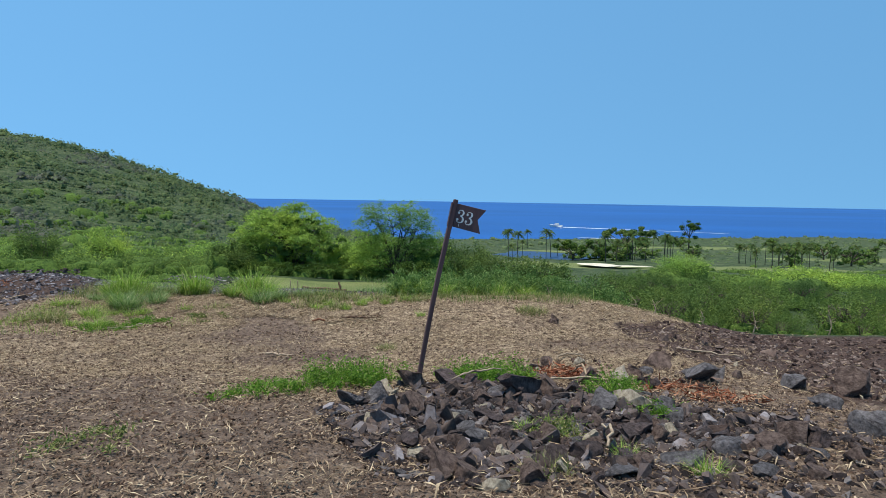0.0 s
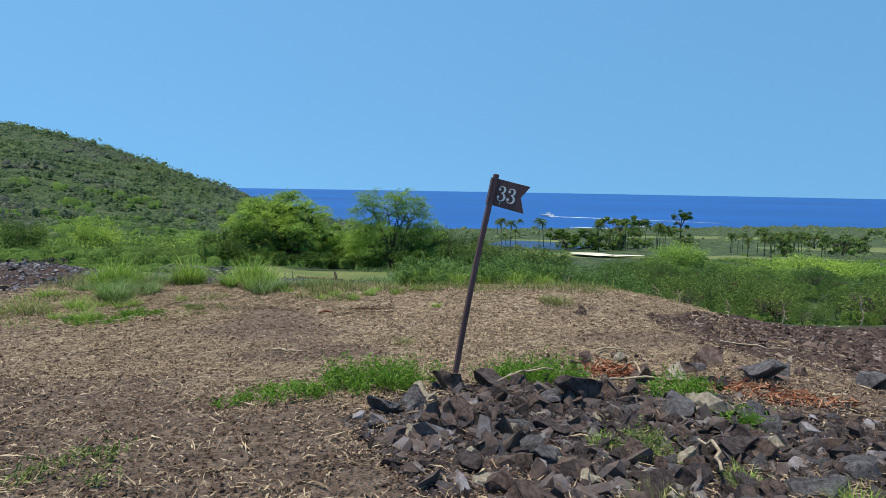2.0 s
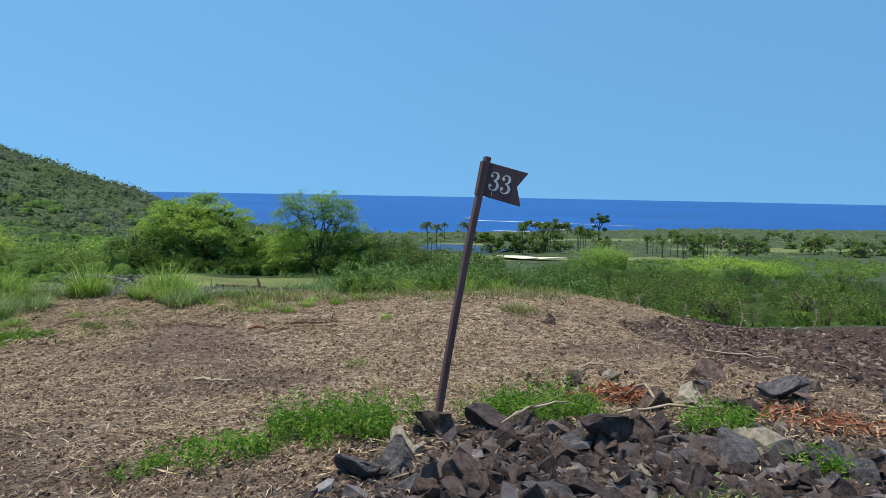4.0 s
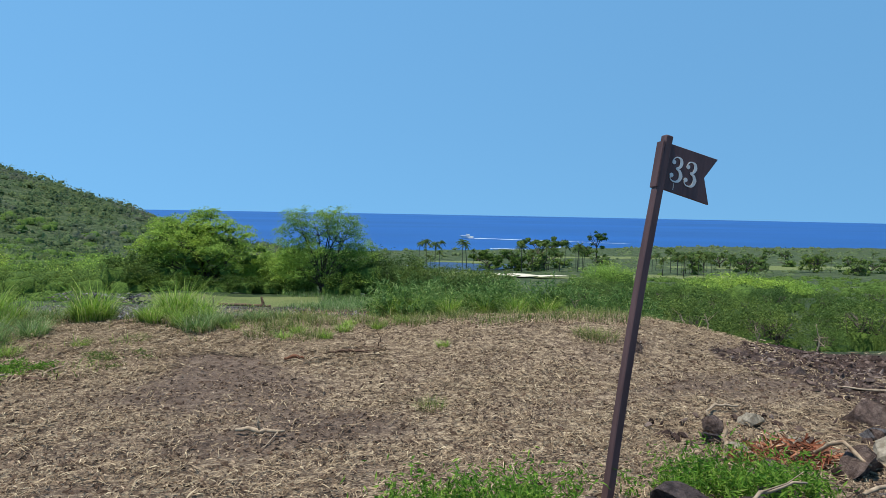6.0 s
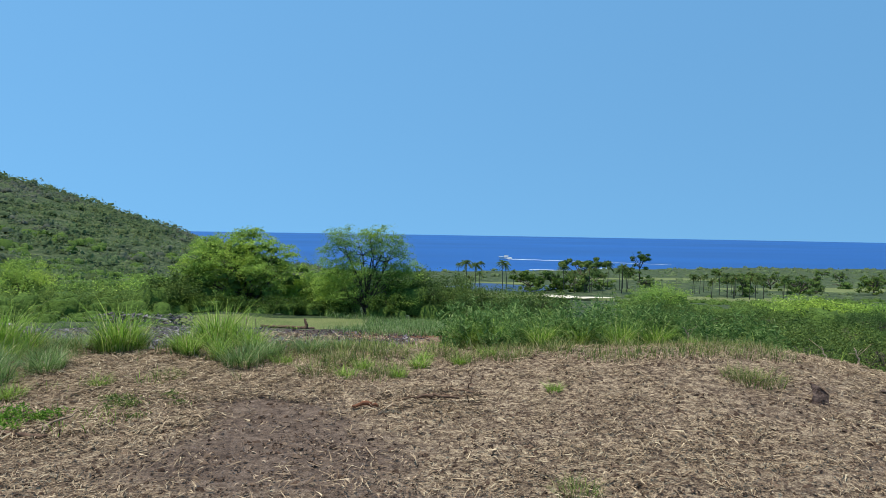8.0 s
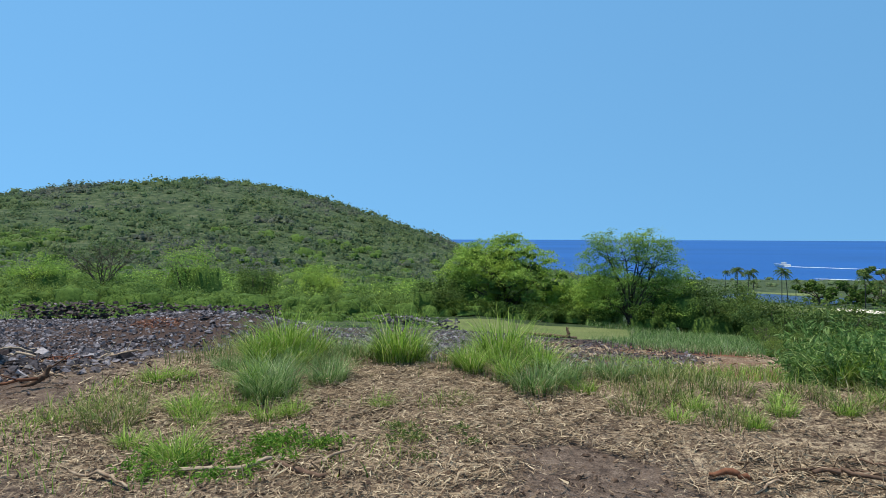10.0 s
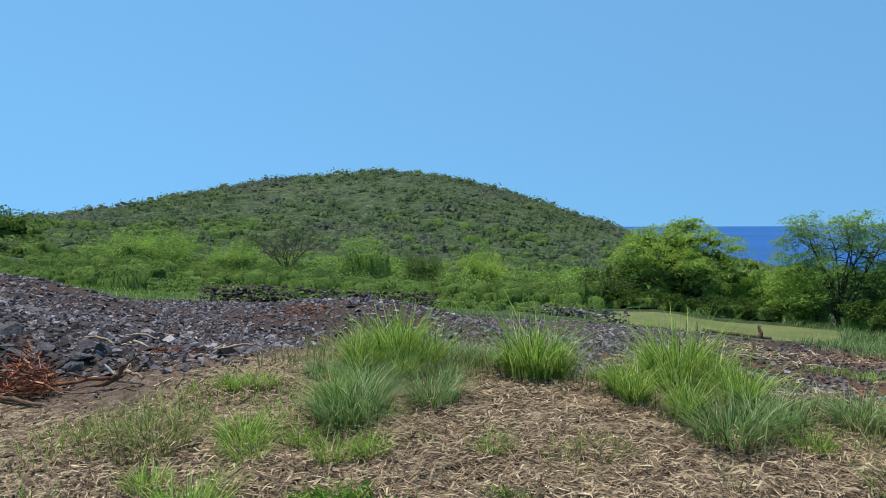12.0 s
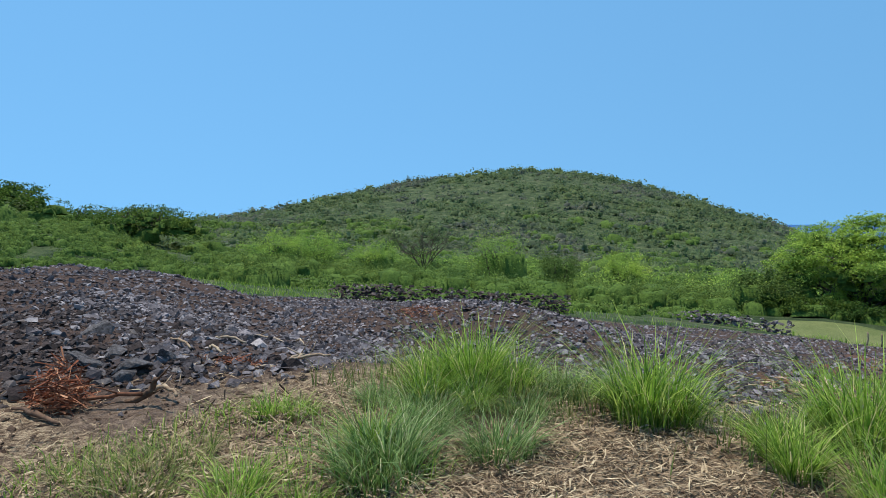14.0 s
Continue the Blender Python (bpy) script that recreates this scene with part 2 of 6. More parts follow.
def ground_material():
    m, nt, b = material("ground_soil")
    pos = nt.nodes.new("ShaderNodeNewGeometry").outputs["Position"]
    za = nt.nodes.new("ShaderNodeVertexColor")
    za.layer_name = "zone_a"
    zb = nt.nodes.new("ShaderNodeVertexColor")
    zb.layer_name = "zone_b"
    sa = nt.nodes.new("ShaderNodeSeparateColor")
    sb = nt.nodes.new("ShaderNodeSeparateColor")
    nt.links.new(za.outputs[0], sa.inputs[0])
    nt.links.new(zb.outputs[0], sb.inputs[0])
    n_big = noise_tex(nt, 0.35, 5, 0.6, pos)
    n_mid = noise_tex(nt, 2.2, 6, 0.7, pos)
    n_fine = noise_tex(nt, 24.0, 6, 0.8, pos)
    n_tiny = noise_tex(nt, 70.0, 3, 0.7, pos)
    n_lump = noise_tex(nt, 8.0, 5, 0.75, pos)
    broken = maths(nt, "ADD", maths(nt, "MULTIPLY", n_mid, 0.6), maths(nt, "MULTIPLY", n_fine, 0.4))

    def weight(sock, gain=3.5, spread=0.9):
        w = maths(nt, "ADD", sock, maths(nt, "MULTIPLY", maths(nt, "SUBTRACT", broken, 0.5), spread))
        w = maths(nt, "MULTIPLY_ADD", maths(nt, "SUBTRACT", w, 0.5), gain, 0.5)
        nd = nt.nodes.new("ShaderNodeClamp")
        nt.links.new(w, nd.inputs[0])
        return nd.outputs[0]

    soil = ramp(nt, n_lump, [(0.34, (0.09, 0.061, 0.045)), (0.52, (0.2, 0.139, 0.1)), (0.68, (0.325, 0.236, 0.172))])
    chaff = ramp(nt, maths(nt, "ADD", maths(nt, "MULTIPLY", n_fine, 0.6), maths(nt, "MULTIPLY", n_lump, 0.4)), [(0.41, (0.06, 0.038, 0.026)), (0.49, (0.24, 0.165, 0.105)), (0.57, (0.58, 0.44, 0.28))])
    rock = ramp(nt, n_fine, [(0.36, (0.034, 0.02, 0.016)), (0.52, (0.092, 0.058, 0.045)), (0.66, (0.19, 0.13, 0.102))])
    n_far = noise_tex(nt, 0.3, 9, 0.78, pos)
    green = ramp(nt, n_far, [(0.38, (0.022, 0.038, 0.015)), (0.48, (0.05, 0.075, 0.03)), (0.56, (0.078, 0.102, 0.042)), (0.64, (0.15, 0.15, 0.09))])
    lawn = ramp(nt, n_big, [(0.3, (0.12, 0.155, 0.05)), (0.7, (0.2, 0.22, 0.085))])
    red = ramp(nt, n_mid, [(0.3, (0.13, 0.056, 0.031)), (0.7, (0.27, 0.12, 0.062))])
    sand = ramp(nt, n_mid, [(0.3, (0.6, 0.54, 0.42)), (0.7, (0.75, 0.69, 0.56))])
    dry = ramp(nt, n_big, [(0.3, (0.085, 0.095, 0.042)), (0.7, (0.17, 0.155, 0.08))])
    col = mix(nt, weight(sa.outputs[0]), soil, chaff)
    col = mix(nt, weight(sa.outputs[1]), col, rock)
    col = mix(nt, weight(sa.outputs[2], 3.0), col, green)
    col = mix(nt, weight(sb.outputs[0], 3.0), col, red)
    col = mix(nt, weight(za.outputs[1], 6.0, 0.3), col, dry)
    col = mix(nt, weight(sb.outputs[1], 8.0, 0.3), col, lawn)
    col = mix(nt, weight(sb.outputs[2], 8.0, 0.2), col, sand)
    col = mix(nt, 1.0, col, ramp(nt, n_tiny, [(0.34, (0.5, 0.5, 0.5)), (0.66, (1.32, 1.32, 1.32))]), "MULTIPLY")
    nt.links.new(col, b.inputs["Base Color"])
    b.inputs["Roughness"].default_value = 0.95
    b.inputs["Specular IOR Level"].default_value = 0.15
    h = maths(nt, "ADD", maths(nt, "MULTIPLY", n_fine, 0.5), maths(nt, "ADD", maths(nt, "MULTIPLY", n_tiny, 0.2), n_lump))
    bump(nt, b, h, 1.0, 0.07)
    return m


GROUND = ground_material()
ROCK = plain("lava_rock", (0.042, 0.028, 0.025), (0.17, 0.122, 0.11), 7.0, 0.95, 22, 1.0, 0.05)
ROCK_BROWN = plain("brown_rock", (0.085, 0.053, 0.042), (0.28, 0.195, 0.155), 7.0, 0.95, 22, 1.0, 0.05)
ROCK_TAN = plain("tan_rock", (0.2, 0.16, 0.11), (0.42, 0.36, 0.27), 8.0, 0.9, 40, 0.5, 0.01)
ROCK_GREY = plain("grey_rock", (0.07, 0.059, 0.058), (0.25, 0.225, 0.22), 8.0, 0.95, 24, 1.0, 0.05)
WOOD = plain("dead_wood", (0.2, 0.12, 0.07), (0.5, 0.38, 0.25), 14.0, 0.85, 60, 0.5, 0.006, (1, 1, 1))
BARK = plain("bark", (0.05, 0.04, 0.03), (0.15, 0.12, 0.09), 6.0, 0.95, 20, 0.7, 0.03)
PALM_BARK = plain("palm_bark", (0.06, 0.05, 0.042), (0.15, 0.125, 0.1), 4.0, 0.95, 12, 0.6, 0.03)


def island_material(name, stops, rough=0.9, translucent=0.0, relief=None, dust=None):
    """One colour for each loose piece."""
    m, nt, b = material(name)
    geo = nt.nodes.new("ShaderNodeNewGeometry")
    col = ramp(nt, geo.outputs["Random Per Island"], stops)
    col = mix(nt, 1.0, col, ramp(nt, noise_tex(nt, 14.0, 5, 0.7, geo.outputs["Position"]), [(0.3, (0.6, 0.6, 0.6)), (0.7, (1.35, 1.35, 1.35))]), "MULTIPLY")
    if dust:
        settled = noise_tex(nt, 4.5, 6, 0.75, geo.outputs["Position"])
        col = mix(nt, ramp(nt, settled, [(0.42, (0, 0, 0)), (0.62, (1, 1, 1))]), col, dust)
    nt.links.new(col, b.inputs["Base Color"])
    b.inputs["Roughness"].default_value = rough
    b.inputs["Specular IOR Level"].default_value = 0.2
    if relief:
        bump(nt, b, noise_tex(nt, relief, 6, 0.75, geo.outputs["Position"]), 0.9, 0.025)
    if translucent:
        tr = nt.nodes.new("ShaderNodeBsdfTranslucent")
        nt.links.new(col, tr.inputs[0])
        mx = nt.nodes.new("ShaderNodeMixShader")
        mx.inputs[0].default_value = translucent
        nt.links.new(b.outputs[0], mx.inputs[1])
        nt.links.new(tr.outputs[0], mx.inputs[2])
        nt.links.new(mx.outputs[0], nt.nodes["Material Output"].inputs[0])
    return m


GRAVEL = island_material("grey_lava_gravel", [(0.0, (0.042, 0.035, 0.036)), (0.5, (0.13, 0.112, 0.116)), (0.85, (0.235, 0.207, 0.214)), (1.0, (0.38, 0.34, 0.335))], relief=30)
SHARD = island_material("grey_brown_lava", [(0.0, (0.03, 0.023, 0.022)), (0.5, (0.085, 0.068, 0.066)), (0.82, (0.15, 0.128, 0.13)), (1.0, (0.29, 0.26, 0.26))], relief=22, dust=(0.135, 0.092, 0.07))
RUBBLE = island_material("rubble_stone", [(0.0, (0.025, 0.018, 0.016)), (0.5, (0.066, 0.048, 0.044)), (0.85, (0.125, 0.098, 0.09)), (1.0, (0.22, 0.19, 0.175))], relief=40)
CLOD = island_material("soil_clods", [(0.0, (0.07, 0.042, 0.028)), (0.6, (0.16, 0.1, 0.065)), (1.0, (0.26, 0.18, 0.12))], relief=50)
STRAW = island_material("straw", [(0.0, (0.05, 0.032, 0.021)), (0.4, (0.24, 0.165, 0.1)), (0.85, (0.42, 0.315, 0.195)), (1.0, (0.58, 0.46, 0.29))])
CHAFF = island_material("chaff_flakes", [(0.0, (0.03, 0.018, 0.013)), (0.5, (0.11, 0.068, 0.044)), (0.82, (0.26, 0.18, 0.118)), (1.0, (0.48, 0.36, 0.24))])
GRASS = island_material("tall_grass", [(0.0, (0.065, 0.14, 0.016)), (0.5, (0.225, 0.38, 0.045)), (0.88, (0.41, 0.54, 0.1)), (1.0, (0.58, 0.52, 0.25))], 0.55, 0.38)
GRASS_BLUE = island_material("blue_green_grass", [(0.0, (0.055, 0.12, 0.026)), (0.55, (0.17, 0.28, 0.072)), (0.9, (0.33, 0.43, 0.165)), (1.0, (0.52, 0.5, 0.3))], 0.5, 0.35)
WEED = island_material("low_weeds", [(0.0, (0.06, 0.15, 0.015)), (0.6, (0.15, 0.3, 0.03)), (1.0, (0.3, 0.42, 0.07))], 0.6, 0.45)
SCRUB_NEAR = island_material("leafy_weeds", [(0.0, (0.06, 0.14, 0.03)), (0.6, (0.17, 0.28, 0.07)), (1.0, (0.3, 0.4, 0.13))], 0.6, 0.4)
STONY = island_material("brown_stony_soil", [(0.0, (0.035, 0.021, 0.017)), (0.5, (0.095, 0.06, 0.047)), (0.88, (0.18, 0.125, 0.1)), (1.0, (0.3, 0.23, 0.19))], relief=40)
DRYGRASS = island_material("half_dry_grass", [(0.0, (0.07, 0.12, 0.025)), (0.45, (0.16, 0.215, 0.05)), (0.8, (0.3, 0.29, 0.1)), (1.0, (0.46, 0.39, 0.22))], 0.8, 0.25)
RUST = island_material("rust_red_dead_fronds", [(0.0, (0.1, 0.032, 0.017)), (0.6, (0.29, 0.095, 0.045)), (1.0, (0.48, 0.25, 0.14))], 0.9)
KIAWE = leaf_material("kiawe_leaves", (0.07, 0.12, 0.03), (0.16, 0.24, 0.058), (0.225, 0.305, 0.085), 0.33)
SCRUB = leaf_material("scrub_leaves", (0.06, 0.105, 0.028), (0.145, 0.22, 0.056), (0.205, 0.28, 0.08), 0.3, large=0.3)
HILLSIDE = leaf_material("hillside_leaves", (0.085, 0.13, 0.055), (0.16, 0.215, 0.09), (0.24, 0.25, 0.16), large=0.16)


def hill_material(name, green, grey, olive):
    """Scrub seen from far: tone from bush to bush, drifts of grey and olive over the slope."""
    m, nt, b = material(name)
    geo = nt.nodes.new("ShaderNodeNewGeometry")
    pos = geo.outputs["Position"]
    drift = noise_tex(nt, 0.028, 5.0, 0.65, pos)
    col = ramp(nt, drift, [(0.4, grey), (0.5, green), (0.6, olive)])
    each = noise_tex(nt, 0.14, 4.0, 0.65, pos)
    col = mix(nt, 1.0, col, ramp(nt, each, [(0.34, (0.68, 0.72, 0.72)), (0.5, (0.95, 0.95, 0.95)), (0.66, (1.25, 1.22, 1.15))]), "MULTIPLY")
    col = mix(nt, 1.0, col, ramp(nt, geo.outputs["Random Per Island"], [(0.0, (0.85, 0.86, 0.88)), (1.0, (1.12, 1.11, 1.1))]), "MULTIPLY")
    nt.links.new(col, b.inputs["Base Color"])
    b.inputs["Roughness"].default_value = 0.8
    b.inputs["Specular IOR Level"].default_value = 0.1
    tr = nt.nodes.new("ShaderNodeBsdfTranslucent")
    nt.links.new(col, tr.inputs[0])
    mx = nt.nodes.new("ShaderNodeMixShader")
    mx.inputs[0].default_value = 0.45
    nt.links.new(b.outputs[0], mx.inputs[1])
    nt.links.new(tr.outputs[0], mx.inputs[2])
    nt.links.new(mx.outputs[0], nt.nodes["Material Output"].inputs[0])
    return m


HILLCOVER = hill_material("hill_scrub_cover", (0.14, 0.2, 0.09), (0.18, 0.19, 0.145), (0.175, 0.225, 0.092))
DARKLEAF = leaf_material("dark_leaves", (0.045, 0.09, 0.018), (0.105, 0.18, 0.035), (0.16, 0.24, 0.05))
PALMLEAF = leaf_material("palm_fronds", (0.04, 0.075, 0.02), (0.09, 0.15, 0.04), (0.2, 0.18, 0.07), 0.25)

KIAWE_LIGHT = leaf_material("light_kiawe_leaves", (0.16, 0.28, 0.06), (0.4, 0.57, 0.11), (0.46, 0.6, 0.15), 0.4)
# leaf green darkened: paints the shade within crowns and bushes
MASS = mass_material("shade_painted_foliage", (0.035, 0.066, 0.015), (0.13, 0.21, 0.04), 5.0)
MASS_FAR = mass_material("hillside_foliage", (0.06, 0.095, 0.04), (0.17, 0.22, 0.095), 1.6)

# ---- the ground, one sheet ----
def in_lawn(x, y):
    return smooth(0.0, 0.2, 1 - np.maximum(np.abs(x + 10.8) / 7.4, np.abs(y - 51.4) / 3.6))


def gravel_end(x):
    return 38 + 7.5 * smooth(-19, -13, x)


def zones(x, y):
    """Weights of the ground's covers at places x, y."""
    n = fbm(x * 0.5, y * 0.5, 71)
    m = fbm(x * 0.13, y * 0.13, 81)
    shelf = (1 - smooth(15.2, 17.8, y + 2.2 * (m - 0.5))) * smooth(-36, -30, x)
    # bare, darker wheel tracks crossing the clearing
    track = np.exp(-((y - 12.4 - 0.10 * (x + 4) - 0.5 * np.sin(x * 0.35)) / 0.55) ** 2) + np.exp(-((y - 10.6 - 0.10 * (x + 4) - 0.4 * np.sin(x * 0.4)) / 0.5) ** 2)
    # ground scraped bare where vehicles turned
    scrape = np.exp(-(((x + 3.6 + 0.3 * (y - 13) + 0.8 * (n - 0.5)) / 1.15) ** 2 + ((y - 12.9) / 1.8) ** 2))
    track = track + 3.2 * scrape
    straw = 0.78 + 0.16 * smooth(11, 13, y) + 0.9 * (n - 0.5) - 0.26 * track - 0.6 * (1 - smooth(5.5, 11.0, y)) + 0.35 * np.exp(-(((x + 6.3) / 2.2) ** 2 + ((y - 15.4) / 1.3) ** 2)) + 0.5 * np.exp(-(((x + 8.5) / 0.8) ** 2 + ((y - 13.5) / 0.6) ** 2)) - 0.5 * smooth(-7.8, -9.6, x + 0.3 * (y - 14) + 1.5 * (m - 0.5)) * smooth(12.6, 13.8, y)
    rock = smooth(0.15, 0.8, smooth(2.6, 5.4, x - 0.17 * (y - 8) + 3.0 * (n - 0.5) + 1.25 * np.sin(y * 0.55 + 0.8)) * (1 - smooth(13.0, 15.4, y - 1.1 * np.maximum(x - 4.5, 0))) * smooth(0.5, 5.5, y + 3 * (n - 0.5) + 4 * (m - 0.5))) * 0.9
    rock = np.maximum(rock, smooth(0.3, 0.7, np.exp(-(((x - 1.3) / 2.2) ** 2 + ((y - 6.3) / 1.35) ** 2))))
    gravel = smooth(-8.2, -11.5, x + 0.35 * np.maximum(16 - y, 0) + 2.5 * (m - 0.5)) * smooth(11.5, 14.0, y + 0.08 * (x + 12)) 
    gravel = np.maximum(gravel, smooth(17, 19, y) * smooth(-7.5, -10, x))
    gravel = np.maximum(gravel, 0.95 * smooth(17.8, 19.4, y + 1.5 * (n - 0.5)) * smooth(-1.8, -4.2, x - 0.12 * (y - 20) + 2 * (m - 0.5)))
    gravel = gravel * (1 - smooth(-1.5, 1.5, y - gravel_end(x) + 4 * (m - 0.5))) * smooth(-36, -32, x)
    rock = np.maximum(rock, gravel)
    bare = smooth(-12, -8, x) * (1 - smooth(1, 5, x)) * (1 - smooth(30, 44, y)) * smooth(15, 17, y)
    green = np.maximum(1 - shelf, 0) * (1 - gravel) * (1 - 0.75 * bare)
    straw = straw - 0.1 * bare
    red = np.exp(-(((x + 1.0) / 3.4) ** 2 + ((y - 25.0) / 3.5) ** 2)) * 1.25 * smooth(18.5, 21, y)
    red = np.maximum(red, (0.5 + 0.8 * (n - 0.5)) * smooth(18, 24, y) * (1 - smooth(38, 44, y)) * smooth(-13, -9, x) * (1 - smooth(2, 5, x)))
    red = np.maximum(red, 1.3 * np.exp(-(((x + 2.2) / 1.0) ** 2 + ((y - 18.8) / 1.1) ** 2)))
    lawn = in_lawn(x, y)
    # golf course below
    course = smooth(118, 135, y) * (1 - smooth(330, 380, y)) * smooth(-10, 20, x)
    fair = np.zeros_like(x)
    for cx, cy, rx, ry in FAIRWAYS:
        fair = np.maximum(fair, smooth(1.2, 0.85, np.sqrt(((x - cx) / rx) ** 2 + ((y - cy) / ry) ** 2) + 0.4 * (fbm(x * 0.05, y * 0.05, 33) - 0.5)))
    lawn = np.maximum(lawn, fair)
    sand = np.zeros_like(x)
    dry = 0.3 * course * smooth(0.5, 0.64, fbm(x * 0.01 + 9, y * 0.02, 95, 3)) * (1 - fair) + 0.9 * smooth(-14, 0, y - shore_y(x))
    return straw, rock, green, dry, red, lawn, sand


FAIRWAYS = [(46, 163, 26, 16), (90, 172, 26, 15), (200, 245, 70, 16), (46, 276, 13, 7), (150, 330, 60, 12), (20, 180, 12, 10)]


def build_ground():
    fine = np.arange(-100, 58, 0.5)
    az = np.radians(np.concatenate([fine, np.arange(58, 260, 2.5)]))
    r = [0.0]
    step = 0.12
    while r[-1] < 4900:
        r.append(r[-1] + max(step, r[-1] * 0.027))
    r = np.array(r[1:])
    R, A = np.meshgrid(r, az, indexing="ij")
    X, Y = -2.0 + R * np.sin(A), 7.0 + R * np.cos(A)
    Z = land(X, Y)
    n, k = R.shape
    V = np.stack([X, Y, Z], -1).reshape(-1, 3)
    i, j = np.meshgrid(np.arange(n - 1), np.arange(k), indexing="ij")
    q = (j + 1) % k
    F = np.stack([i * k + j, (i + 1) * k + j, (i + 1) * k + q, i * k + q], -1).reshape(-1, 4)[:, ::-1]
    V = np.concatenate([V, [[-2.0, 7.0, float(land(-2.0, 7.0))]]])
    e = np.arange(k)
    c = np.stack([np.full(k, n * k), (e + 1) % k, e], -1)
    me = mesh_np("ground", V, [c, F], GROUND, True)
    straw, rock, green, dry, red, lawn, sand = zones(V[:, 0], V[:, 1])
    for layer, cols in (("zone_a", (straw, rock, green, dry)), ("zone_b", (red, lawn, sand, np.ones_like(straw)))):
        at = me.color_attributes.new(layer, "FLOAT_COLOR", "POINT")
        at.data.foreach_set("color", np.clip(np.stack(cols, -1), 0, 1).astype(np.float32).ravel())
    tagged(new("ground", me), "bare brown soil with straw, falling to green scrub and coast", "ground", kind="structure")


build_ground()


def sea_material():
    m, nt, b = material("sea_water")
    pos = nt.nodes.new("ShaderNodeNewGeometry").outputs["Position"]
    mp = nt.nodes.new("ShaderNodeMapping")
    mp.inputs["Scale"].default_value = (0.35, 1.0, 1.0)
    nt.links.new(pos, mp.inputs[0])
    patch = noise_tex(nt, 0.004, 4, 0.6, mp.outputs[0])
    col = ramp(nt, patch, [(0.35, (0.004, 0.05, 0.21)), (0.65, (0.006, 0.075, 0.3))])
    nt.links.new(col, b.inputs["Base Color"])
    b.inputs["Roughness"].default_value = 0.35
    b.inputs["Specular IOR Level"].default_value = 0.12
    bump(nt, b, noise_tex(nt, 0.15, 5, 0.65, mp.outputs[0]), 0.5, 0.6)
    return m


SEAWATER = sea_material()
FOAM = plain("white_foam", (0.7, 0.76, 0.8), (0.9, 0.92, 0.93), 0.6, 0.9, 1.2, 0.3, 0.1)


def build_sea():
    az = np.radians(np.arange(-60, 75.1, 1.0))
    r = np.array([150, 300, 400, 520, 650, 800, 1000, 1300, 1700, 2300, 3200, 4200, 4880])
    R, A = np.meshgrid(r, az, indexing="ij")
    V = np.stack([R * np.sin(A), R * np.cos(A), np.full_like(R, SEA)], -1).reshape(-1, 3)
    n, k = R.shape
    i, j = np.meshgrid(np.arange(n - 1), np.arange(k - 1), indexing="ij")
    F = np.stack([i * k + j, i * k + j + 1, (i + 1) * k + j + 1, (i + 1) * k + j], -1).reshape(-1, 4)[:, ::-1]
    tagged(new("water", mesh_np("water", V, F, SEAWATER)), "deep blue calm sea reaching the horizon", "sea", kind="structure")


build_sea()


def polar(az, d, eye=(-2.0, 5.5)):
    a = radians(az)
    return eye[0] + d * math.sin(a), eye[1] + d * math.cos(a)


# ---- plants ----
def grow(r, height, spread, limbs, levels=4, lean=(0, 0), trunk=0.25, fork=0.25, curl=0.35):
    """A branching skeleton: list of (points, radii, level) and the twig tips."""
    out, tips = [], []
    base_top = np.array([lean[0] * 0.3, lean[1] * 0.3, height * fork])
    out.append((np.array([[0, 0, -0.3], [base_top[0] * 0.4, base_top[1] * 0.4, base_top[2] * 0.5], base_top]), [trunk * 1.25, trunk, trunk * 0.85], 0))

    def branch(p, d, length, rad, level):
        n = 4
        pts = [p]
        for _ in range(n):
            d = unit(d + r.normal(0, curl * 0.35, 3) + np.array([0, 0, 0.06]))
            pts.append(pts[-1] + d * length / n)
        pts = np.array(pts)
        out.append((pts, np.linspace(rad, rad * 0.55, n + 1), level))
        if level >= levels:
            tips.append((pts[-1], d))
            tips.append((pts[-2], d))
            return
        for _ in range(r.integers(2, 4) + (level == 1)):
            t = r.integers(2, n + 1)
            nd = unit(d + r.normal(0, 0.55, 3) * np.array([1, 1, 0.6]))
            branch(pts[t], nd, length * r.uniform(0.55, 0.8), rad * 0.55, level + 1)

    for i in range(limbs):
        a = 2 * math.pi * (i + r.uniform(-0.3, 0.3)) / limbs
        out_w = r.uniform(0.45, 1.0)
        d = unit(np.array([math.cos(a) * spread * out_w + lean[0], math.sin(a) * spread * out_w + lean[1], height * r.uniform(0.5, 0.9)]))
        branch(base_top, d, math.hypot(spread * out_w, height * 0.7) * 0.48, trunk * 0.6, 1)
    return out, tips


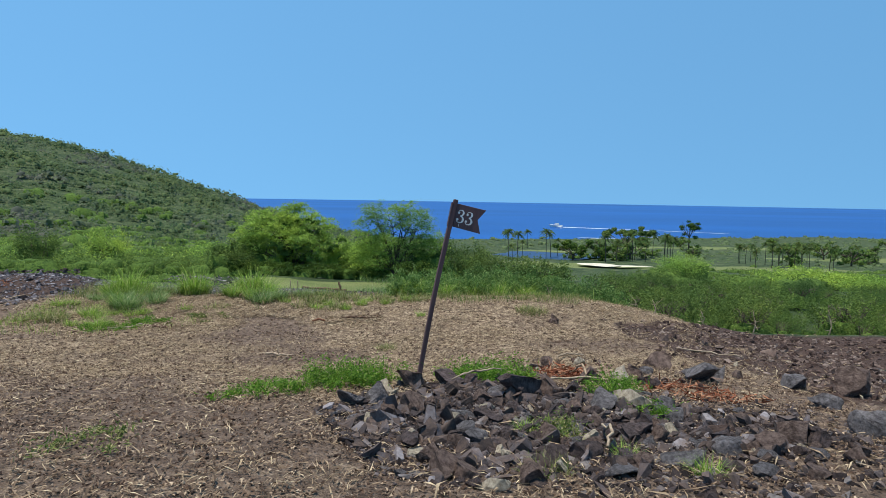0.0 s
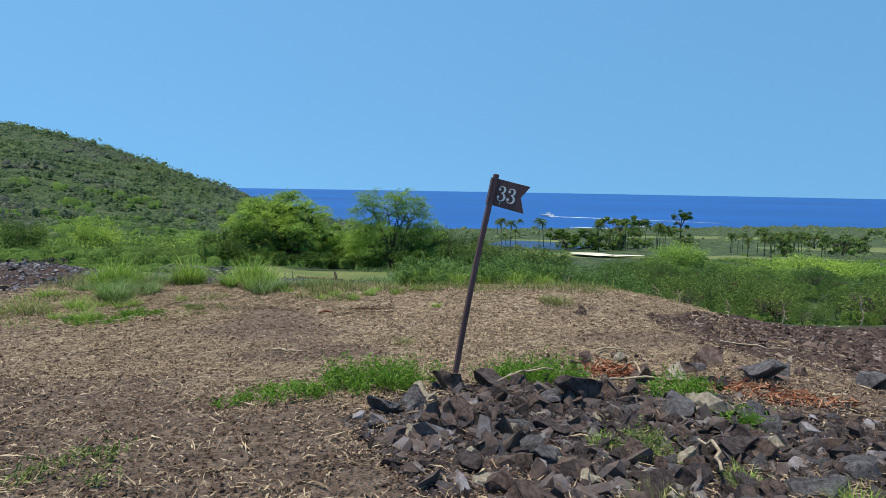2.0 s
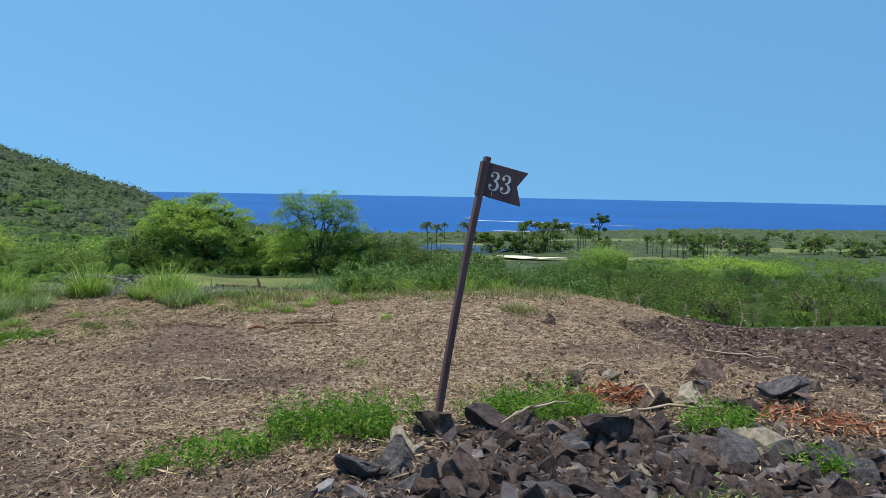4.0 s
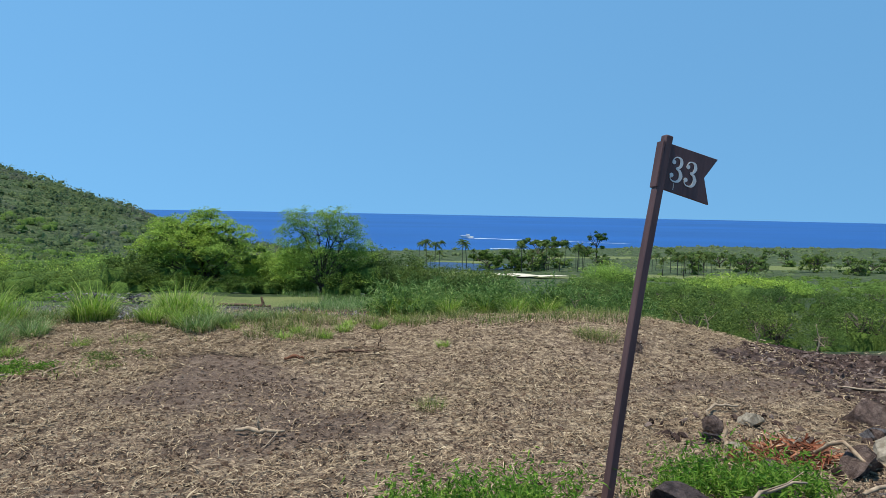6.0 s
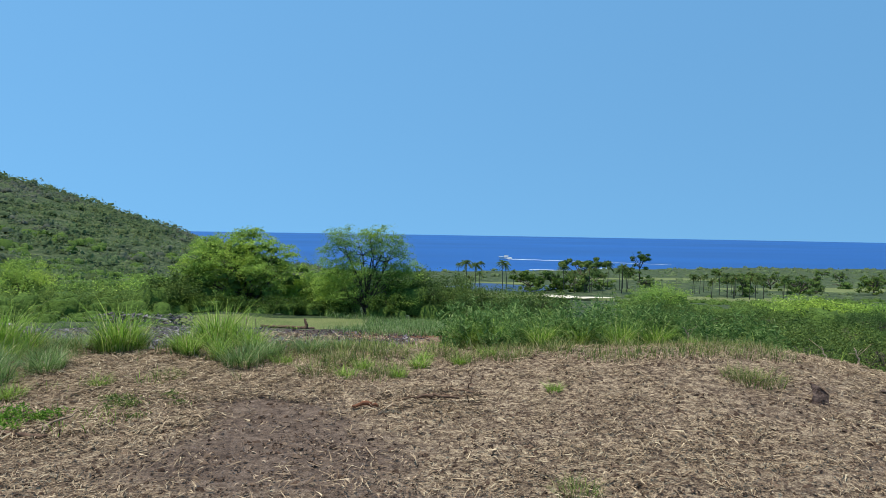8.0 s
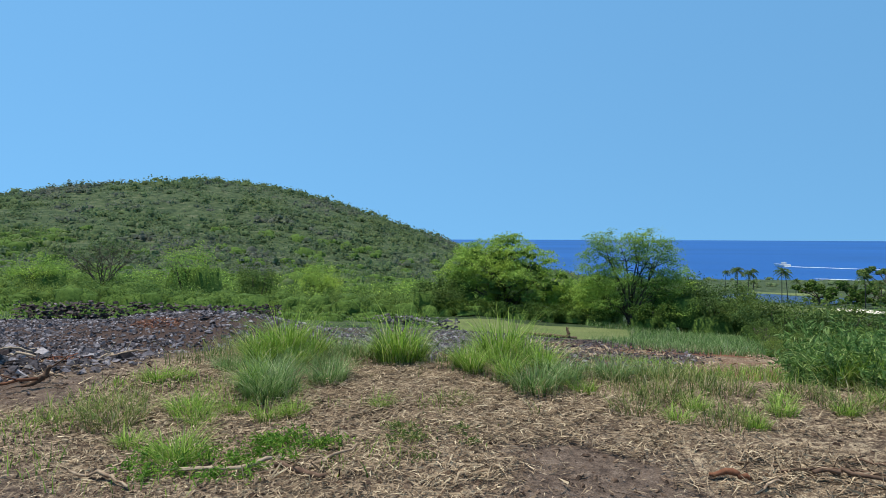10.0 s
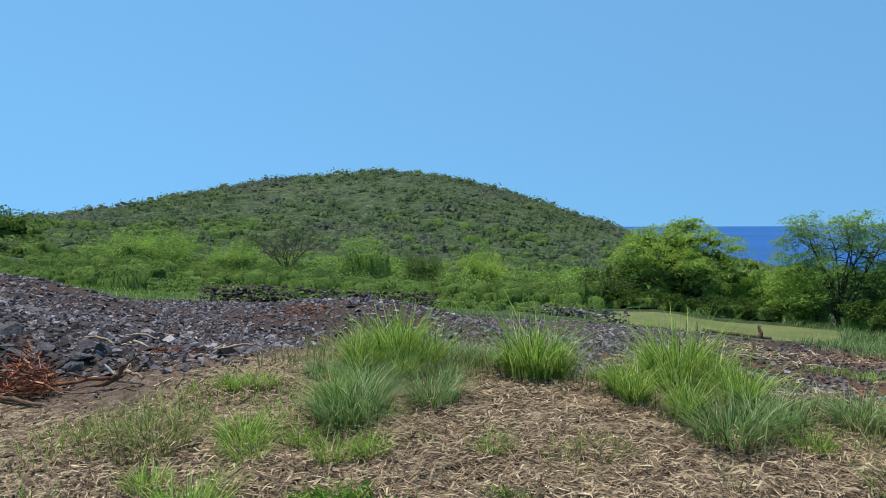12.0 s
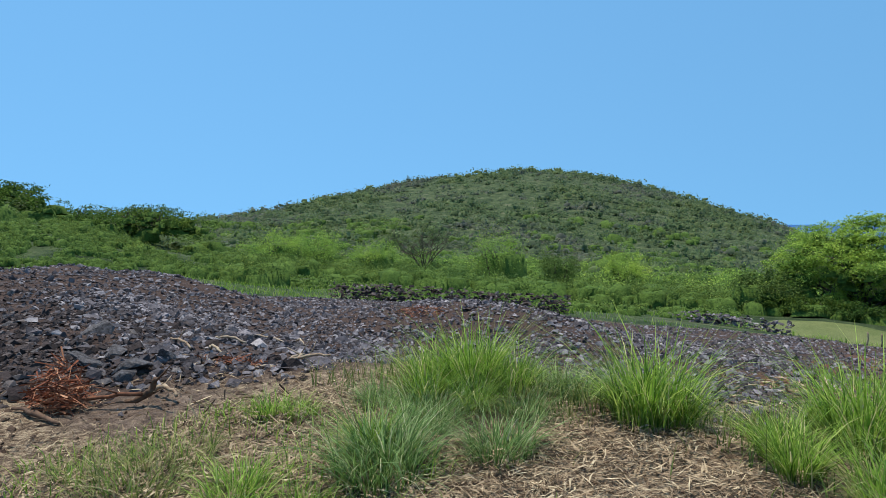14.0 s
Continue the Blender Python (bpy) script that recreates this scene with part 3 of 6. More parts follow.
def tree(name, r, height, spread, limbs, n_leaf, leaf, mat, label, category="tree", levels=4, trunk=0.25, fork=0.25, tuft=0.5, low=0, bark=BARK, lean=(0, 0), group="", droop=0.1, skin=4, pads=70, core=0.5, core_low=0, body=None, jitter=0.35):
    """Trunk with limbs, and a crown of many leaves about the twigs. low: part of the leaves that hang down the sides."""
    root = new(name)
    skel, tips = grow(r, height, spread, limbs, levels, lean, trunk, fork)
    T = np.array([t for t, _ in tips])
    # scale so that the crown has the height and spread wanted
    f = np.array([spread / max(np.percentile(np.abs(T[:, 0] - T[:, 0].mean()), 95), 0.1), spread / max(np.percentile(np.abs(T[:, 1] - T[:, 1].mean()), 95), 0.1), height / T[:, 2].max()])
    s = Soup()
    for pts, rad, level in skel:
        s.add(*tube(pts * f, np.asarray(rad), 7 if level < 2 else skin, cap=level == 0))
    part("trunk", s.mesh("trunk", bark, True), root)
    T = T * f
    # leaf pads about the twigs, and lower ones hanging round the sides
    k_top, k_low = max(10, int(pads * (1 - low))), int(pads * low)
    C = T[r.permutation(len(T))[:k_top] % len(T)]
    C = C + r.normal(0, jitter, C.shape) * np.array([1, 1, 0.8])
    if k_low:
        a = r.uniform(0, 2 * np.pi, k_low)
        q = np.sqrt(r.uniform(0.05, 1.1, k_low))
        ctr = T.mean(0)
        L = np.stack([ctr[0] + np.cos(a) * spread * q, ctr[1] + np.sin(a) * spread * q, height * r.uniform(0.06, 0.72, k_low) * (1.1 - 0.3 * q)], -1)
        C = np.concatenate([C, L])
    w = r.uniform(0.4, 1.6, len(C))
    idx = r.choice(len(C), n_leaf, p=w / w.sum())
    D = unit(r.normal(0, 1, (n_leaf, 3)))
    size = (tuft * np.sqrt(w[idx]))[:, None]
    P = C[idx] + D * (r.uniform(0.1, 1, n_leaf) ** 0.55)[:, None] * size * np.array([1.2, 1.2, 0.72])
    P[:, 2] = np.maximum(P[:, 2], 0.1)
    N = D + np.array([0, 0, 0.35])
    V, F = leaves(P, unit(N), leaf[0], leaf[1], r, droop, 0.65)
    R = tuft * np.sqrt(w)[:, None] * np.array([1.2, 1.2, 0.72]) * core
    if core_low:
        keep = C[:, 2] < height * core_low
        C, R = C[keep], R[keep]
    V2, F2 = domes(C, R, r, 0.22)
    if body:
        bx, bh, bn, bl = body
        V3, (F3a, F3b) = bush_arrays(r, bx, bx * 0.9, bh, bn, leaf, bl, 0.0, 0.75)
        V3 = V3 + np.array([T[:, 0].mean() * 0.5, T[:, 1].mean() * 0.5, 0.0])
        F2 = np.concatenate([F2, F3a + len(V2)])
        F = np.concatenate([F, F3b + len(V2) + len(V)])
        V2 = np.concatenate([V2, V3])
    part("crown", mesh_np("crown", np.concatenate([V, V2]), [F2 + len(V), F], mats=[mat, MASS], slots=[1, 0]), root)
    return tagged(root, label, category, group)


def dome(n_ring=2, n_seg=8):
    """A half ball, open below: vertices and faces."""
    V = [[0, 0, 1.0]]
    for i in range(1, n_ring + 1):
        e = math.pi / 2 * (1 - i / n_ring) - (0.5 if i == n_ring else 0)
        for k in range(n_seg):
            a = 2 * math.pi * (k + 0.5 * (i % 2)) / n_seg
            V.append([math.cos(e) * math.cos(a), math.cos(e) * math.sin(a), math.sin(e)])
    F = [[0, 1 + k, 1 + (k + 1) % n_seg] for k in range(n_seg)]
    for i in range(1, n_ring):
        p, q = 1 + (i - 1) * n_seg, 1 + i * n_seg
        for k in range(n_seg):
            m = (k + 1) % n_seg
            F += [[p + k, q + k, q + m], [p + k, q + m, p + m]]
    return np.array(V, float), np.array(F)


DOME_V, DOME_F = dome()


def domes(C, R, r, rough=0.16):
    """Lumpy half balls at C with the half axes R: the dense inside of foliage."""
    n, k = len(C), len(DOME_V)
    V = DOME_V[None] * (1 + r.normal(0, rough, (n, k, 1))) * R[:, None, :] + C[:, None, :]
    F = (DOME_F[None] + k * np.arange(n)[:, None, None]).reshape(-1, 3)
    return V.reshape(-1, 3), F


def bush_arrays(r, rx, ry, h, n, leaf, lobes=7, droop=0.0, core=0.66, lift=0.0):
    """Leaves on the lobes of a shrub standing at the origin."""
    d = unit(r.normal(0, 1, (lobes, 3)) * np.array([1, 1, 0.75]))
    d[:, 2] = np.abs(d[:, 2])
    lc = d * np.array([rx, ry, h]) * r.uniform(0.45, 0.8, lobes)[:, None]
    lc[:, 2] = lift * h + lc[:, 2] * (1 - lift)
    lr = r.uniform(0.8, 1.3, lobes) * 0.95 / math.sqrt(lobes)
    which = r.integers(0, lobes, n)
    D = unit(r.normal(0, 1, (n, 3)) + np.array([0, 0, 0.3]))
    P = lc[which] + D * (lr[which] * r.uniform(0.3, 1.1, n) ** 0.6)[:, None] * np.array([rx * 1.15, ry * 1.15, h * 0.72])
    P[:, 2] = np.abs(P[:, 2])
    V, F = leaves(P, unit(D + np.array([0, 0, 0.3])), leaf[0], leaf[1], r, droop, 0.68)
    R = lr[:, None] * np.array([rx * 1.15, ry * 1.15, h * 0.72]) * core
    V2, F2 = domes(np.maximum(lc - [0, 0, 0.05 * h], [-99, -99, 0.02]), R, r)
    return np.concatenate([V, V2]), [F2 + len(V), F]


def plume_arrays(r, rx, ry, h, n, leaf, stems=14, core=0.6, rise=0.6):
    """Leaves along many fanned, arching stems, thinner towards the ground, over a low dense heart."""
    a = r.uniform(0, 2 * np.pi, stems)
    q = np.sqrt(r.uniform(0, 1, stems))
    top = np.stack([np.cos(a) * rx * q, np.sin(a) * ry * q, h * r.uniform(0.72, 1.0, stems) * (1 - 0.38 * q ** 2)], -1)
    w = r.integers(0, stems, n)
    t = r.uniform(0.2, 1, n) ** rise
    P = top[w] * np.stack([t ** 0.8, t ** 0.8, t], -1) + r.normal(0, 1, (n, 3)) * (0.05 + 0.12 * t * (1.15 - t) * 4)[:, None] * np.array([rx, ry, h * 0.5]) * 0.55
    P[:, 2] = np.abs(P[:, 2])
    V, F = leaves(P, np.tile([0.0, 0.0, 1.0], (n, 1)) + unit(top[w]) * 0.3, leaf[0], leaf[1], r, 0.1, 0.5)
    k = 5
    b = r.uniform(0, 2 * np.pi, k)
    C = np.stack([np.cos(b) * rx * 0.4, np.sin(b) * ry * 0.4, h * r.uniform(0.05, 0.3, k)], -1)
    R = np.array([rx, ry, h * 0.55]) * core * r.uniform(0.6, 1.0, (k, 1))
    V2, F2 = domes(C, R, r, 0.25)
    V2[:, 2] = np.maximum(V2[:, 2], 0.0)
    return np.concatenate([V, V2]), [F2 + len(V), F]


def bush(name, r, rx, ry, h, n, leaf, mat, label, category="shrub", lobes=7, stems=5, group="", lift=0.0, core=0.66, plume=0, rise=0.6):
    root = new(name)
    s = Soup()
    for _ in range(stems):
        a = r.uniform(0, 2 * np.pi)
        top = np.array([math.cos(a) * rx * 0.4, math.sin(a) * ry * 0.4, h * 0.6])
        mid = top * [0.35, 0.35, 0.5] + r.normal(0, 0.06, 3) * h
        s.add(*tube([[0, 0, -0.2], mid, top], [0.045 * h / 2, 0.03 * h / 2, 0.012], 5))
    part("stem", s.mesh("stem", BARK, True), root)
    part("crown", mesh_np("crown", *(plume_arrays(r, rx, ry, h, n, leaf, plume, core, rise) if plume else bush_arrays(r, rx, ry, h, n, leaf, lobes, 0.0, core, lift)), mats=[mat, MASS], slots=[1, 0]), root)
    return tagged(root, label, category, group)


def put(ob, x, y, turn=0.0, scale=1.0, dz=0.0):
    ob.matrix_basis = Matrix.Translation((x, y, float(land(x, y)) + dz)) @ Matrix.Rotation(radians(turn), 4, "Z") @ Matrix.Scale(scale, 4)
    return ob


def spot(x, y, turn=0.0, scale=1.0, dz=0.0):
    return Matrix.Translation((x, y, float(land(x, y)) + dz)) @ Matrix.Rotation(radians(turn), 4, "Z") @ Matrix.Scale(scale, 4)


def lobed_tree(name, r, lobes, n_leaf, leaf, mat, label, trunk=0.2, fork=1.0, sub=12.0, core=0.6):
    """A tree whose limbs reach into rounded masses of foliage: lobes of (x, y, z, radius)."""
    root = new(name)
    L = np.array(lobes, float)
    s = Soup()
    s.add(*tube([[0.05, 0, -0.3], [0, 0.05, fork * 0.5], [0.05, 0, fork]], [trunk * 1.3, trunk, trunk * 0.9], 8))
    for x, y, z, q in lobes:
        p0 = np.array([r.normal(0, 0.1), r.normal(0, 0.1), fork * r.uniform(0.5, 1.0)])
        p3 = np.array([x, y, z + q * 0.2])
        p1 = p0 + (p3 - p0) * 0.35 + np.array([r.normal(0, 0.2), r.normal(0, 0.2), 0.25])
        p2 = p0 + (p3 - p0) * 0.7 + r.normal(0, 0.25, 3)
        s.add(*tube([p0, p1, p2, p3], np.array([0.42, 0.28, 0.17, 0.07]) * trunk, 6))
        for _ in range(4):
            d = unit(r.normal(0, 1, 3) + [0, 0, 0.5]) * q
            s.add(*tube([p2, p2 + d * 0.5 + r.normal(0, 0.1, 3), p2 + d * 0.95], np.array([0.2, 0.12, 0.04]) * trunk, 4))
    part("trunk", s.mesh("trunk", BARK, True), root)
    # flat, drooping pads of fine leaves in layers over every mass, shade-dark cores between them
    C, R = [], []
    for x, y, z, q in lobes:
        k = max(7, int(sub * q * q))
        D = unit(r.normal(0, 1, (k, 3)) + [0, -0.1, 0.45])
        C.append(np.array([x, y, z]) + D * q * r.uniform(0.45, 1.15, (k, 1)) * np.array([1.1, 1.1, 0.85]))
        R.append(np.full(k, q) ** 0.5 * r.uniform(0.22, 0.7, k))
    C, R = np.concatenate(C), np.concatenate(R)
    C[:, 2] = np.maximum(C[:, 2], 0.2)
    w = R ** 1.8
    idx = r.choice(len(C), n_leaf, p=w / w.sum())
    D = r.normal(0, 0.5, (n_leaf, 3))
    tilt = r.normal(0, 0.3, (len(C), 2))
    P = C[idx] + D * R[idx][:, None] * np.array([1.35, 1.35, 0.26])
    P[:, 2] += (D[:, 0] * tilt[idx, 0] + D[:, 1] * tilt[idx, 1]) * R[idx] * 1.5 - 0.5 * R[idx] * (D[:, 0] ** 2 + D[:, 1] ** 2)
    V, F = leaves(P, np.tile([0.0, -0.15, 1.0], (n_leaf, 1)), leaf[0], leaf[1], r, 0.15, 0.55)
    k = 5 * len(L)
    o = np.repeat(L, 5, 0)
    C2 = o[:, :3] + r.normal(0, 0.38, (k, 3)) * o[:, 3:4] * [1, 1, 0.6]
    C2[:, 2] = np.maximum(C2[:, 2] - 0.45 * o[:, 3], 0.1)
    V2, F2 = domes(C2, o[:, 3:4] * np.array([[1, 1, 0.55]]) * core * r.uniform(0.5, 1.0, (k, 1)), r, 0.3)
    V2[:, 2] = np.maximum(V2[:, 2], 0.05)
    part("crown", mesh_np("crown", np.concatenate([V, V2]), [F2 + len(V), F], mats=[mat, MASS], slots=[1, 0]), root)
    return tagged(root, label, "tree")


# the kiawe trees behind the tee
r1 = np.random.default_rng(101)
put(lobed_tree("kiawe_tree", r1, [(-4.3, -0.6, 4.0, 1.3), (-3.0, -1.0, 5.2, 1.5), (-1.5, -0.8, 6.1, 1.4), (-2.6, 1.2, 5.6, 1.6), (0.2, 0.6, 6.4, 1.2), (1.5, -0.6, 6.2, 1.2), (2.8, -0.8, 5.2, 1.4), (4.1, -0.4, 4.2, 1.3), (-4.6, 0.8, 2.6, 1.4), (-3.3, -1.8, 3.4, 1.4), (-0.9, -1.8, 4.4, 1.5), (1.2, -1.9, 4.3, 1.5), (3.2, -1.5, 3.2, 1.4), (0.2, 0.5, 4.2, 2.0), (-2.0, 0.8, 2.4, 1.9), (1.8, 0.8, 2.4, 1.9), (4.4, 0.4, 2.0, 1.4), (-4.4, 0.4, 1.2, 1.2), (0.0, 0.2, 1.6, 1.7), (0.9, 0.2, 7.1, 0.6), (-0.4, 0.2, 7.0, 0.6), (-1.4, -2.3, 1.9, 1.0)],
               50000, (0.21, 0.075), KIAWE_LIGHT, "broad bushy light green kiawe tree behind the tee", 0.28, 1.1, 9.0, 0.42), -14.9, 61.5)
put(lobed_tree("kiawe_tree", r1, [(-2.1, 0, 6.9, 1.0), (-2.7, 0.2, 6.0, 0.9), (-1.6, 0.3, 5.8, 0.9), (0.2, 0, 6.7, 1.0), (1.3, 0.2, 6.5, 1.25), (2.4, -0.2, 6.1, 1.0), (3.0, 0, 5.3, 0.8), (-0.9, 0.1, 6.6, 0.8), (0.6, -0.3, 5.9, 0.8), (2.0, 0.4, 4.9, 0.9), (-0.7, 0.2, 5.1, 0.9), (1.0, 0.6, 5.4, 0.8), (-2.6, 0, 4.2, 1.3), (-2.9, 0.2, 2.8, 1.4), (-1.2, -0.4, 3.7, 1.4), (-1.6, -0.7, 2.1, 1.3), (1.6, 0.3, 3.8, 1.2), (2.7, 0.3, 3.1, 1.4), (2.6, 0, 1.7, 1.4), (3.6, 0.5, 4.2, 1.0), (0.6, 0.9, 3.0, 1.3), (0.4, 1.0, 1.6, 1.4), (-3.2, 0.2, 1.3, 1.1)],
               38000, (0.19, 0.06), KIAWE_LIGHT, "open feathery kiawe tree with bare limbs showing", 0.24, 1.4, 17.0, 0.13), -4.3, 58.4)
put(bush("kiawe_bush", r1, 3.4, 3.0, 5.0, 10000, (0.21, 0.08), KIAWE_LIGHT, "round light green kiawe bush between two trees", stems=7, plume=52, core=0.55), -9.0, 63.0)
put(bush("kiawe_bush", r1, 2.8, 2.6, 4.6, 8000, (0.21, 0.08), KIAWE_LIGHT, "round light green kiawe bush between two trees", stems=7, plume=44, core=0.55), -6.8, 61.5)
put(bush("kiawe_bush", r1, 3.2, 3.0, 4.9, 8000, (0.22, 0.075), SCRUB, "grey-green rounded bush beside the tree", stems=7, plume=48, core=0.55), -0.4, 60.0)
put(bush("kiawe_bush", r1, 3.4, 3.0, 4.3, 7500, (0.22, 0.075), SCRUB, "grey-green rounded bush beside the tree", stems=7, plume=40, core=0.55), 2.4, 58.5)
put(bush("kiawe_bush", r1, 3.4, 3.0, 3.4, 7000, (0.22, 0.075), SCRUB, "grey-green rounded bush below the tee", stems=7, plume=40, core=0.55), 5.4, 55.0)
put(bush("kiawe_bush", r1, 3.0, 2.8, 3.0, 6000, (0.22, 0.085), SCRUB, "dense green bush on the slope below the tee", stems=7, plume=36, core=0.55), 8.0, 50.0)
put(bush("kiawe_bush", r1, 2.2, 2.0, 2.4, 4000, (0.2, 0.08), DARKLEAF, "dark green low bush under the tree", stems=7, plume=28, core=0.55), -2.6, 57.0)
put(bush("kiawe_bush", r1, 3.0, 2.6, 3.6, 6000, (0.22, 0.085), SCRUB, "dense green bush at the edge of the tee", stems=7, plume=32, core=0.55), -20.0, 59.0)
for x, y, rx, h in ((-18.6, 57.6, 1.9, 1.5), (-16.4, 57.2, 2.0, 1.6), (-14.0, 57.4, 2.0, 1.5), (-11.6, 57.2, 1.9, 1.6), (-9.4, 57.4, 2.0, 1.7), (-7.2, 57.4, 1.8, 1.5)):
    put(bush("kiawe_bush", r1, rx, rx * 0.8, h, 3000, (0.2, 0.07), DARKLEAF, "dark green undergrowth bush beneath the trees", stems=7, plume=28, core=0.6), x, y)

# ---- the sign post ----
PAINT = plain("brown_painted_wood", (0.085, 0.045, 0.043), (0.14, 0.077, 0.074), 12, 0.6, 60, 0.35, 0.004, (1, 1, 0.15), 0.35)
WHITE = plain("white_paint", (0.72, 0.7, 0.64), (0.82, 0.8, 0.76), 30, 0.6, 80, 0.1, 0.001)


def box_bm(sx, sy, sz, bevel=0.004, at=(0, 0, 0)):
    bm = bmesh.new()
    bmesh.ops.create_cube(bm, size=1)
    bmesh.ops.scale(bm, vec=(sx, sy, sz), verts=bm.verts)
    bmesh.ops.translate(bm, vec=at, verts=bm.verts)
    bmesh.ops.bevel(bm, geom=bm.edges[:], offset=bevel, segments=2, affect="EDGES")
    return bm


def bm_mesh(name, bm, mat):
    me = bpy.data.meshes.new(name)
    bm.to_mesh(me)
    bm.free()
    me.materials.append(mat)
    return me


def numeral_three(h, depth):
    """A serif 3 with ball ends, standing in the x z plane, its face towards -y."""
    knots = [(0.13, 0.76), (0.13, 0.86), (0.22, 0.955), (0.34, 0.975), (0.47, 0.92), (0.515, 0.77), (0.46, 0.62), (0.3, 0.535), (0.46, 0.475), (0.555, 0.29), (0.48, 0.09), (0.31, 0.022), (0.15, 0.05), (0.08, 0.14), (0.1, 0.23)]
    widths = [0.03, 0.04, 0.045, 0.05, 0.11, 0.15, 0.1, 0.04, 0.11, 0.17, 0.12, 0.05, 0.045, 0.04, 0.03]
    K = np.array(knots)
    u = np.linspace(0, len(K) - 1, 57)
    i = np.clip(u.astype(int), 0, len(K) - 2)
    f = (u - i)[:, None]
    p0, p1, p2, p3 = K[np.maximum(i - 1, 0)], K[i], K[i + 1], K[np.minimum(i + 2, len(K) - 1)]
    C = 0.5 * (2 * p1 + (p2 - p0) * f + (2 * p0 - 5 * p1 + 4 * p2 - p3) * f ** 2 + (3 * p1 - p0 - 3 * p2 + p3) * f ** 3)
    T = unit(np.gradient(C, axis=0))
    N = np.stack([-T[:, 1], T[:, 0]], -1) * (np.interp(u, np.arange(len(K)), widths) / 2)[:, None]
    n = len(C)
    A, B = (C + N) * h, (C - N) * h
    V = np.concatenate([np.stack([q[:, 0], np.full(n, y), q[:, 1]], -1) for q, y in ((A, -depth), (B, -depth), (A, 0.0), (B, 0.0))])
    k = np.arange(n - 1)
    F4 = np.concatenate([np.stack([a + k, a + k + 1, b + k + 1, b + k], -1) for a, b in ((0, n), (n, 3 * n), (2 * n, 0))])
    s = Soup().add(V, None, F4)
    for x, z, q in ((0.155, 0.755, 0.085), (0.125, 0.235, 0.09)):
        a = np.linspace(0, 2 * np.pi, 16, endpoint=False)
        ring = np.stack([(x + q * np.cos(a)) * h, np.full(16, -depth - 0.0006), (z + q * np.sin(a)) * h], -1)
        V = np.concatenate([ring, ring + [0, depth, 0], [[x * h, -depth - 0.0006, z * h]]])
        e, g = np.arange(16), (np.arange(16) + 1) % 16
        s.add(V, np.stack([e, g, np.full(16, 32)], -1), np.stack([e, g, g + 16, e + 16], -1))
    return s.mesh("digit", WHITE)


def sign_post():
    base, top = Vector((-0.27, 7.97, -0.74)), Vector((0.17, 8.23, 1.53))
    axis = (top - base).normalized()
    length = (top - base).length
    root = new("sign_post")
    side = Vector((0.43, 0.09, 0)).normalized()                # the way that the flag points
    side = (side - axis * side.dot(axis)).normalized()
    back = axis.cross(side)
    m = Matrix((side, back, axis)).transposed().to_4x4()
    root.matrix_basis = Matrix.Translation(base) @ m
    w = 0.058
    # a square post with chamfered edges, slightly bowed
    h, c = w / 2, w / 2 - 0.006
    ring = np.array([(h, -c), (h, c), (c, h), (-c, h), (-h, c), (-h, -c), (-c, -h), (c, -h)])
    levels = np.append(np.linspace(-0.35, length - 0.006, 14), length)
    bow = -0.022 * np.sin(np.pi * np.clip(levels / length, 0, 1))
    V = np.concatenate([np.column_stack([ring * (0.9 if i == 14 else 1.0) + [b, 0], np.full(8, z)]) for i, (z, b) in enumerate(zip(levels, bow))] + [[[0, 0, length + 0.002]]])
    i, j = np.meshgrid(np.arange(14), np.arange(8), indexing="ij")
    F4 = np.stack([i * 8 + j, i * 8 + (j + 1) % 8, (i + 1) * 8 + (j + 1) % 8, (i + 1) * 8 + j], -1).reshape(-1, 4)
    e = np.arange(8)
    part("post", Soup().add(V, np.stack([112 + e, 112 + (e + 1) % 8, np.full(8, 120)], -1), F4).mesh("post", PAINT), root)
    bm = box_bm(0.016, 0.07, 0.31, 0.003, (-w / 2 - 0.009, 0.004, length - 0.20))
    part("side_plate", bm_mesh("side_plate", bm, PAINT), root)
    # swallow-tailed board
    z1, z0 = length - 0.045, length - 0.355
    x0, x1 = w / 2 - 0.004, 0.43
    out = [(x0, z0), (x1 - 0.02, z0 - 0.015), (x1 - 0.09, (z0 + z1) / 2), (x1, z1 - 0.005), (x0, z1)]
    bm = bmesh.new()
    th = 0.018
    f = [bm.verts.new((x, -0.012, z)) for x, z in out]
    g = [bm.verts.new((x, -0.012 + th, z)) for x, z in out]
    bm.faces.new(f)
    bm.faces.new(g[::-1])
    for i in range(5):
        j = (i + 1) % 5
        bm.faces.new((f[j], f[i], g[i], g[j]))
    bmesh.ops.recalc_face_normals(bm, faces=bm.faces[:])
    bmesh.ops.bevel(bm, geom=bm.edges[:], offset=0.0025, segments=1, affect="EDGES")
    board = part("flag_board", bm_mesh("flag_board", bm, PAINT), root, "brown swallow-tailed board")
    for k in range(2):
        d = part("digit", numeral_three(0.172, 0.003), board, "white painted serif numeral 3")
        d.matrix_basis = Matrix.Translation((x0 + 0.022 + 0.118 * k, -0.0135, z0 + 0.066 - 0.004 * k))
    part("paint_drip", bm_mesh("paint_drip", box_bm(0.004, 0.001, 0.045, 0.0003, (x0 + 0.075, -0.0128, z0 + 0.036)), WHITE), board, "thin run of white paint")
    tagged(root, "leaning brown post with swallow-tailed number board standing in rubble", "sign post")


sign_post()


